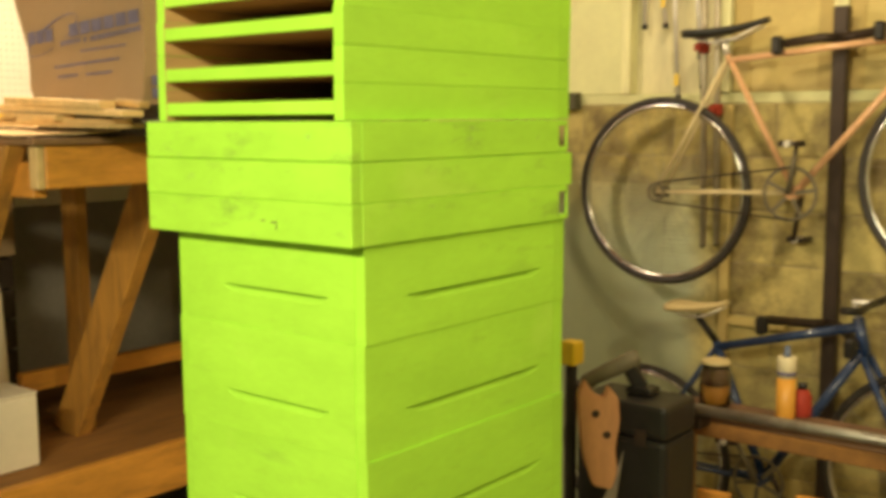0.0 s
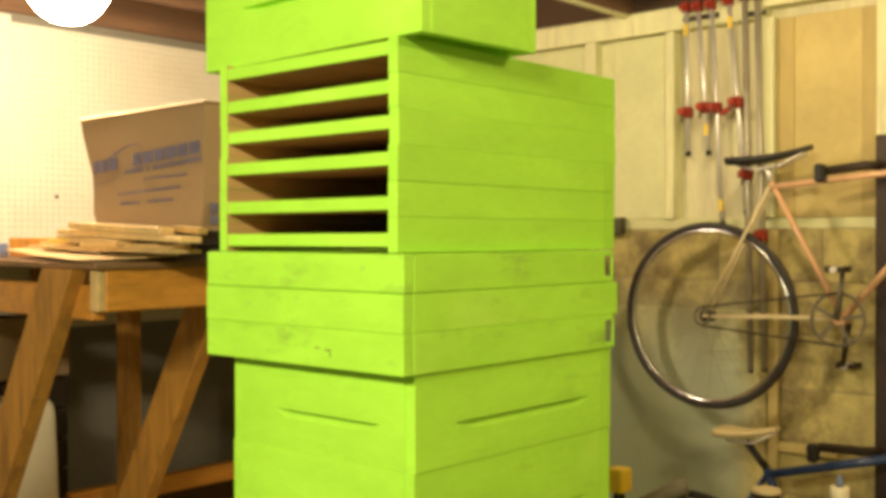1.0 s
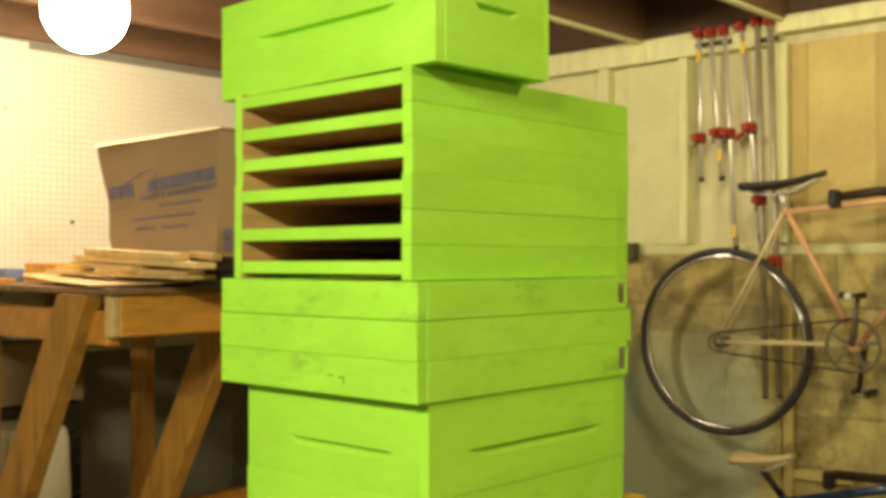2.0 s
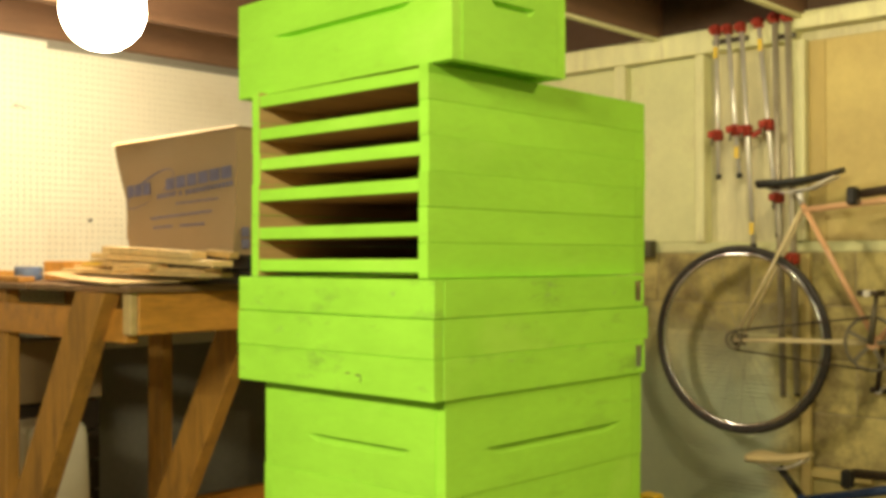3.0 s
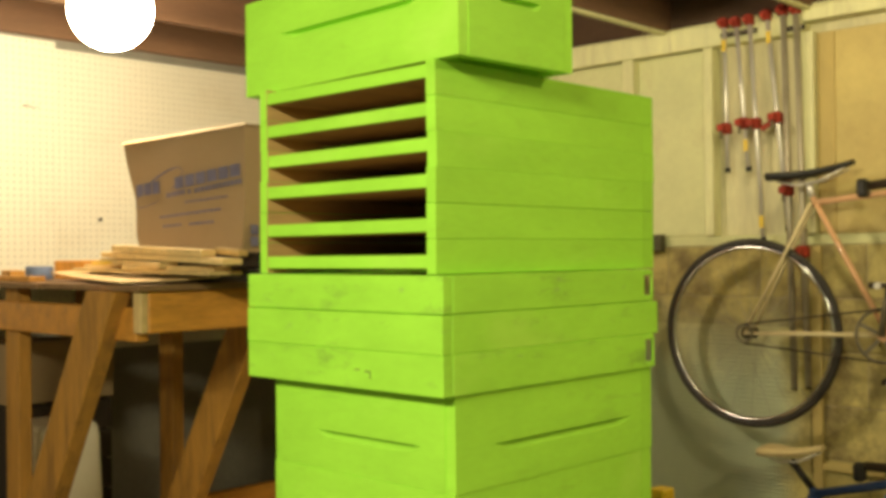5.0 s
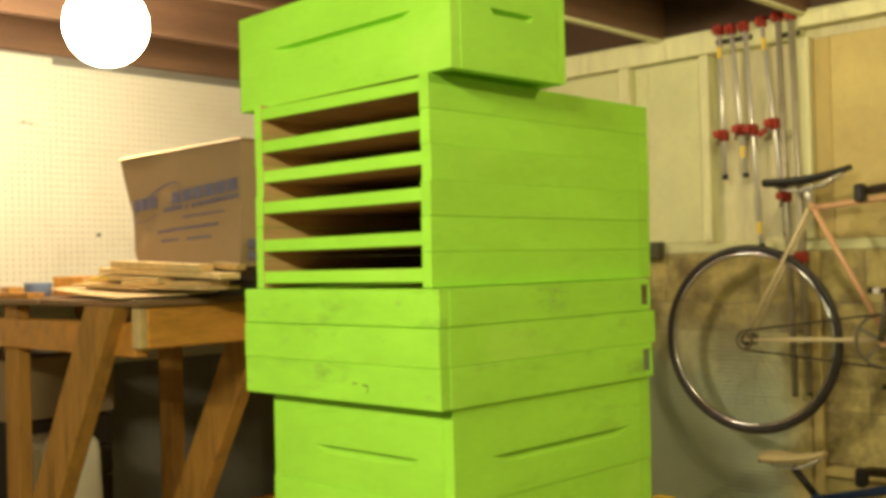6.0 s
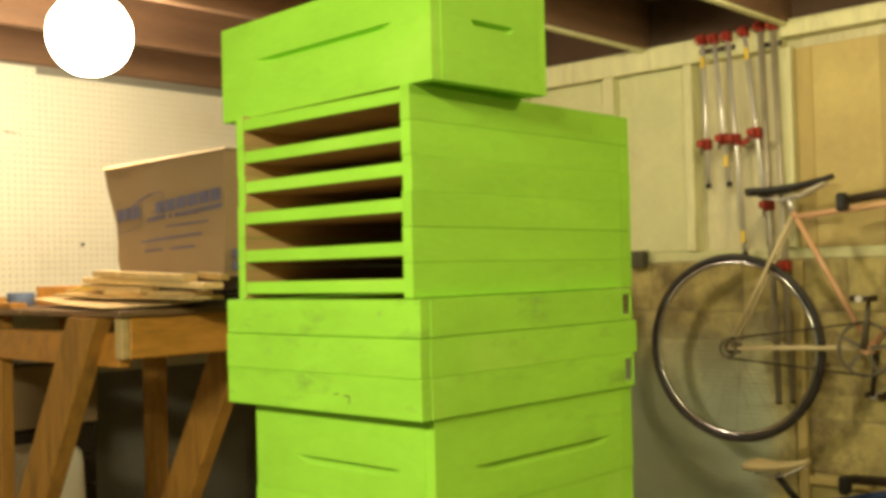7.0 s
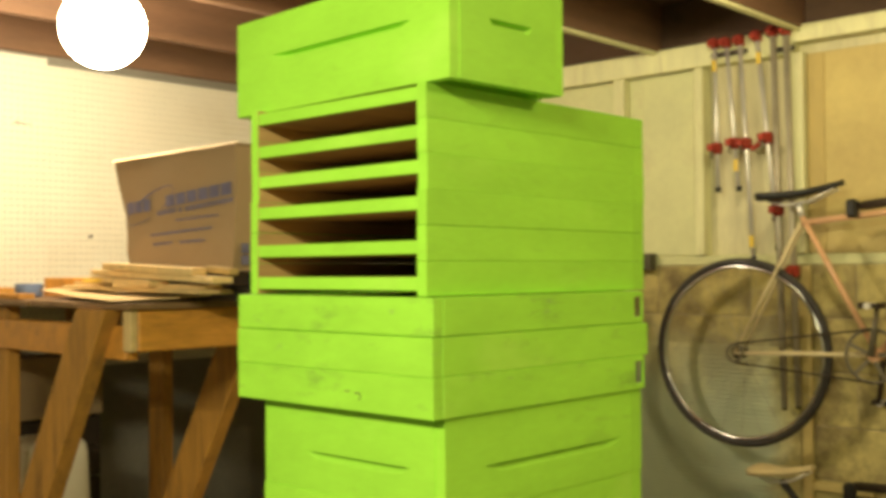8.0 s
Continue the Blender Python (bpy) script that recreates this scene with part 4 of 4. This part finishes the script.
bicycle("cream and salmon road bicycle hanging on a rack", 2.450, (0.826, 1.223), (0.331, 1.236), (0.585, 1.705), (-0.005, 1.765), (-0.045, 1.645), (-0.215, 1.300),
        PINK_TUBE, CREAM_TUBE, ((0.728, 1.775), (0.440, 1.812)), BLACK, 0.088, math.radians(98), "drop", STEEL)
bicycle("scuffed blue bicycle with a tan saddle on the rack's lower arm", 2.350, (0.830, 0.255), (0.368, 0.262), (0.553, 0.716), (0.075, 0.855), (0.045, 0.735), (-0.165, 0.370),
        BLUE_TUBE, BLUE_TUBE, ((0.722, 0.822), (0.512, 0.852)), TAN, 0.085, math.radians(60), "flat", BLACK)

rack = thing("bike_rack", "dark steel upright bicycle rack with two pairs of arms", "bike rack", (0, 0, 0))
part("pole", box((2.500, 0.196, FLOOR + 0.03), (2.540, 0.244, 1.850), 0.004), DARK_STEEL, rack)
part("foot", box((2.10, 0.178, FLOOR), (2.58, 0.262, FLOOR + 0.03), 0.004), DARK_STEEL, rack)
part("foot", box((2.48, -0.25, FLOOR + 0.0305), (2.57, 0.63, FLOOR + 0.058), 0.004), DARK_STEEL, rack)
for z, xb, lean, reach in ((1.748, 2.450, 0.015, 0.163), (0.795, 2.350, -0.02, 0.145)):
    for s_ in (-1, 1):
        y1 = 0.22 + s_ * reach
        arm = part("arm", tube(((2.50, 0.22, z), (2.47, 0.22 + s_ * 0.05, z), (xb - 0.005, y1, z - lean * s_), (xb - 0.06, y1, z - lean * s_)), 0.016, 10), DARK_STEEL, rack)
        part("cradle", box((xb - 0.085, y1 - 0.017, z - lean * s_ - 0.040), (xb - 0.040, y1 + 0.017, z - lean * s_ + 0.021), 0.008), BLACK, rack)

# dark block bolted to the wall
single("wall_block", box((2.545, 1.262, 1.522), (2.594, 1.345, 1.590), 0.004), DARK_OLIVE, "dark wooden block fixed to the wall", "block")

# ---------------------------------------------------------------- low work table by the bicycles
TT = 0.735
table = thing("work_table", "narrow brown timber trestle with a dull steel bar along it", "table", (0, 0, 0))
for k in range(2):
    part("top_board", box((1.465 + 0.051 * k, -0.80, TT - 0.032), (1.515 + 0.051 * k, 0.30, TT), 0.003), JOIST, table)
part("edge_bar", tube(((1.398, 0.40, TT + 0.012), (1.452, -0.85, TT + 0.012)), 0.014, 12), DULL_STEEL, table, "long dull steel edge bar")
for y in (-0.62, 0.16):
    part("bar_bracket", box((1.40, y, TT - 0.040), (1.4645, y + 0.03, TT - 0.0035), 0.002), DARK_STEEL, table)
for x in (1.467, 1.515):
    for y in (-0.68, 0.24):
        part("leg", box((x, y, FLOOR), (x + 0.045, y + 0.06, TT - 0.033), 0.004), OLD_WOOD, table)
part("front_rail", box((1.467, -0.62, TT - 0.075), (1.479, 0.2385, TT - 0.034), 0.003), SHELF_WOOD, table)
for k, (y, h) in enumerate(((0.10, 0.40), (-0.02, 0.30), (-0.16, 0.44), (-0.34, 0.36))):
    plk = thing("stored_board", "rough orange brown board stored under the table", "timber", (0, 0, 0), 0, "boards under the table")
    part("board_face", plank((1.405, y, FLOOR), (1.432, y + 0.03, FLOOR + h + 0.30), 0.09, 0.020, 0.003, up=(1, 0, 0.1)), BEAM if k % 2 == 0 else OLD_WOOD, plk)

jar = thing("glass_jar", "glass jar of orange and dark screws with a tarnished pale lid", "jar", (1.512, 0.170, TT))
part("glass", lathe([(0.036, 0.001), (0.041, 0.006), (0.041, 0.085), (0.034, 0.100), (0.034, 0.112), (0.0325, 0.112), (0.0325, 0.100), (0.0385, 0.084), (0.0385, 0.008), (0.03, 0.005)], 24), GLASS, jar)
part("contents", lathe([(0.036, 0.009), (0.038, 0.012), (0.038, 0.052), (0.03, 0.056)], 20), ORANGE, jar)
part("upper_contents", lathe([(0.030, 0.0565), (0.037, 0.058), (0.037, 0.084), (0.031, 0.101)], 20), JOIST, jar, "dark brown screws")
part("lid", lathe([(0.0355, 0.1125), (0.0375, 0.113), (0.0375, 0.121), (0.035, 0.123)], 24), TAN, jar, "tarnished pale lid")

gun = thing("sealant_cartridge", "cream and orange sealant cartridge standing on the table", "cartridge", (1.512, -0.020, TT))
part("body", lathe([(0.0225, 0.0), (0.0235, 0.002), (0.0235, 0.105)], 24), ORANGE, gun, "orange printed lower half")
part("upper_body", lathe([(0.0235, 0.1052), (0.0235, 0.155), (0.022, 0.158)], 24), TUBE_WHITE, gun, "cream upper half")
part("print_bar", lathe([(0.0238, 0.112), (0.0238, 0.122)], 24), INK, gun)
part("nozzle", lathe([(0.010, 0.158), (0.009, 0.166), (0.006, 0.185), (0.004, 0.186)], 14), BLUE_TAPE, gun)
red = thing("red_bottle", "small red plastic bottle behind the cartridge", "bottle", (1.556, -0.046, TT))
part("body", lathe([(0.022, 0.0), (0.024, 0.004), (0.024, 0.050), (0.014, 0.0695)], 20), RED, red)
part("cap", lathe([(0.012, 0.0701), (0.012, 0.084), (0.010, 0.086)], 14), BLACK, red)

# hand saw, dark case and yellow tool on a stool behind the stack
stool = thing("stool", "dark timber stool crowded with tools", "stool", (0, 0, 0))
part("seat", box((0.86, 0.02, 0.44), (1.30, 0.36, 0.475), 0.006), OLD_WOOD, stool)
for x in (0.89, 1.23):
    for y in (0.05, 0.29):
        part("leg", box((x, y, FLOOR), (x + 0.04, y + 0.04, 0.4395), 0.004), OLD_WOOD, stool)
case = thing("tool_case", "black plastic tool case standing upright", "tool case", (0, 0, 0))
part("body", box((1.10, 0.10, 0.476), (1.26, 0.34, 0.745), 0.015, segments=2), BLACK, case)
part("lid", box((1.102, 0.102, 0.7455), (1.258, 0.338, 0.826), 0.012, segments=2), BLACK, case)
for y in (0.15, 0.27):
    part("latch", box((1.0955, y, 0.728), (1.0995, y + 0.03, 0.768), 0.001), DARK_STEEL, case)
drill = thing("power_drill", "dark grey power drill lying tilted on the tool case", "drill", (0, 0, 0))
part("barrel", tube(((1.112, 0.334, 0.850), (1.116, 0.328, 0.853), (1.168, 0.262, 0.893), (1.192, 0.230, 0.913), (1.196, 0.225, 0.916)), [0.010, 0.017, 0.021, 0.021, 0.014], 18), OLIVE_PLASTIC, drill)
part("chuck", tube(((1.092, 0.358, 0.836), (1.1105, 0.3355, 0.849)), [0.008, 0.012], 12), DARK_STEEL, drill)
part("grip", plank((1.182, 0.244, 0.893), (1.196, 0.216, 0.838), 0.030, 0.036, 0.006), BLACK, drill)
part("battery_foot", box((1.168, 0.180, 0.8262), (1.226, 0.246, 0.845), 0.005), BLACK, drill)
tool = thing("yellow_tool", "yellow and black plastic hand tool", "tool", (0, 0, 0))
part("head", box((1.020, 0.300, 0.9105), (1.070, 0.345, 0.968), 0.008, segments=2), YELLOW, tool)
part("grip", box((1.030, 0.312, 0.4755), (1.060, 0.333, 0.910), 0.006), BLACK, tool)


def saw_handle(at, rz):
    s_ = thing("hand_saw", "hand saw with a pinkish wooden handle", "saw", at, rz)
    outer = [(a * 0.72, b) for a, b in [(0.000, 0.000), (0.060, -0.012), (0.078, 0.030), (0.070, 0.090), (0.085, 0.150), (0.078, 0.205), (0.045, 0.235), (0.030, 0.205), (0.000, 0.215), (-0.030, 0.250), (-0.052, 0.215), (-0.045, 0.130), (-0.030, 0.060)]]
    bm = bmesh.new()
    f = bm.faces.new([bm.verts.new((a, 0, b)) for a, b in outer])
    ext = bmesh.ops.extrude_face_region(bm, geom=[f])
    for v in ext["geom"]:
        if isinstance(v, bmesh.types.BMVert):
            v.co.y += 0.024
    bmesh.ops.recalc_face_normals(bm, faces=bm.faces)
    bmesh.ops.bevel(bm, geom=bm.edges[:], offset=0.004, segments=2, affect="EDGES")
    part("handle", bm, HANDLE_WOOD, s_)
    for a, b in ((0.004, 0.170), (0.030, 0.120)):
        part("bolt", tube(((a, -0.002, b), (a, 0.026, b)), 0.009, 12), DARK_STEEL, s_)
    bm = bmesh.new()
    f = bm.faces.new([bm.verts.new((a, 0.0105, b)) for a, b in ((0.05, 0.02), (0.072, 0.08), (0.04, -0.16), (-0.03, -0.16))])
    ext = bmesh.ops.extrude_face_region(bm, geom=[f])
    for v in ext["geom"]:
        if isinstance(v, bmesh.types.BMVert):
            v.co.y += 0.0015
    part("blade", bm, DULL_STEEL, s_)
    return s_


saw_handle((0.972, 0.215, 0.655), -48)

# ---------------------------------------------------------------- concrete blocks of the east wall
base = single("wall_foundation", box((WALL_X + 0.0045, Y0, FLOOR), (WALL_X + 0.2, WALL_Y, LEDGE - 0.02)), MORTAR, "dirty whitewashed concrete block foundation wall", "wall", "structure")
random.seed(12)
bm = box((0, 0.0018, 0.0018), (0.02, 0.3982, 0.1907), 0.003)
block_mesh = bpy.data.meshes.new("concrete_block")
bm.to_mesh(block_mesh)
bm.free()
block_mesh.materials.append(BLOCK)
for r in range(9):
    for k in range(-6, 8):
        y = k * 0.4 + (0.2 if r % 2 else 0.0) + 0.06
        z = LEDGE - 0.02 - 0.1925 * (r + 1)
        if z < FLOOR - 0.1 or y < -2.2 or y > 2.4:
            continue
        ob = new("concrete_block", block_mesh)
        ob.location = (WALL_X + random.uniform(-0.0015, 0.0015), y, z)
        ob.parent = base

# thin perforated sheet over the lower blocks, held by an upright batten
hung = thing("mesh_sheet", "blue grey perforated pegboard sheet fixed over the lower concrete blocks", "wall sheet", (WALL_X - 0.009, 0.668, 0), kind="structure")
grid_sheet = pegboard(0.0, 1.26, 0.33, 1.243, 0.0, "perforated_sheet", 0.0165, 0.0026, 0.004, SHEET)
grid_sheet.data.transform(pose(0, 0, 0, 0, 0, 90))
grid_sheet.data.flip_normals()
grid_sheet.parent = hung
single("wall_batten", box((WALL_X - 0.020, 0.618, 0.30), (WALL_X - 0.003, 0.655, 1.535), 0.002), YELLOW_PANEL, "narrow cream painted upright batten on the block wall", "batten", "structure")
single("wall_batten", box((WALL_X - 0.022, 0.40, 0.734), (WALL_X - 0.003, 0.6165, 0.762), 0.002), YELLOW_PANEL, "short cream painted level batten on the block wall", "batten", "structure")
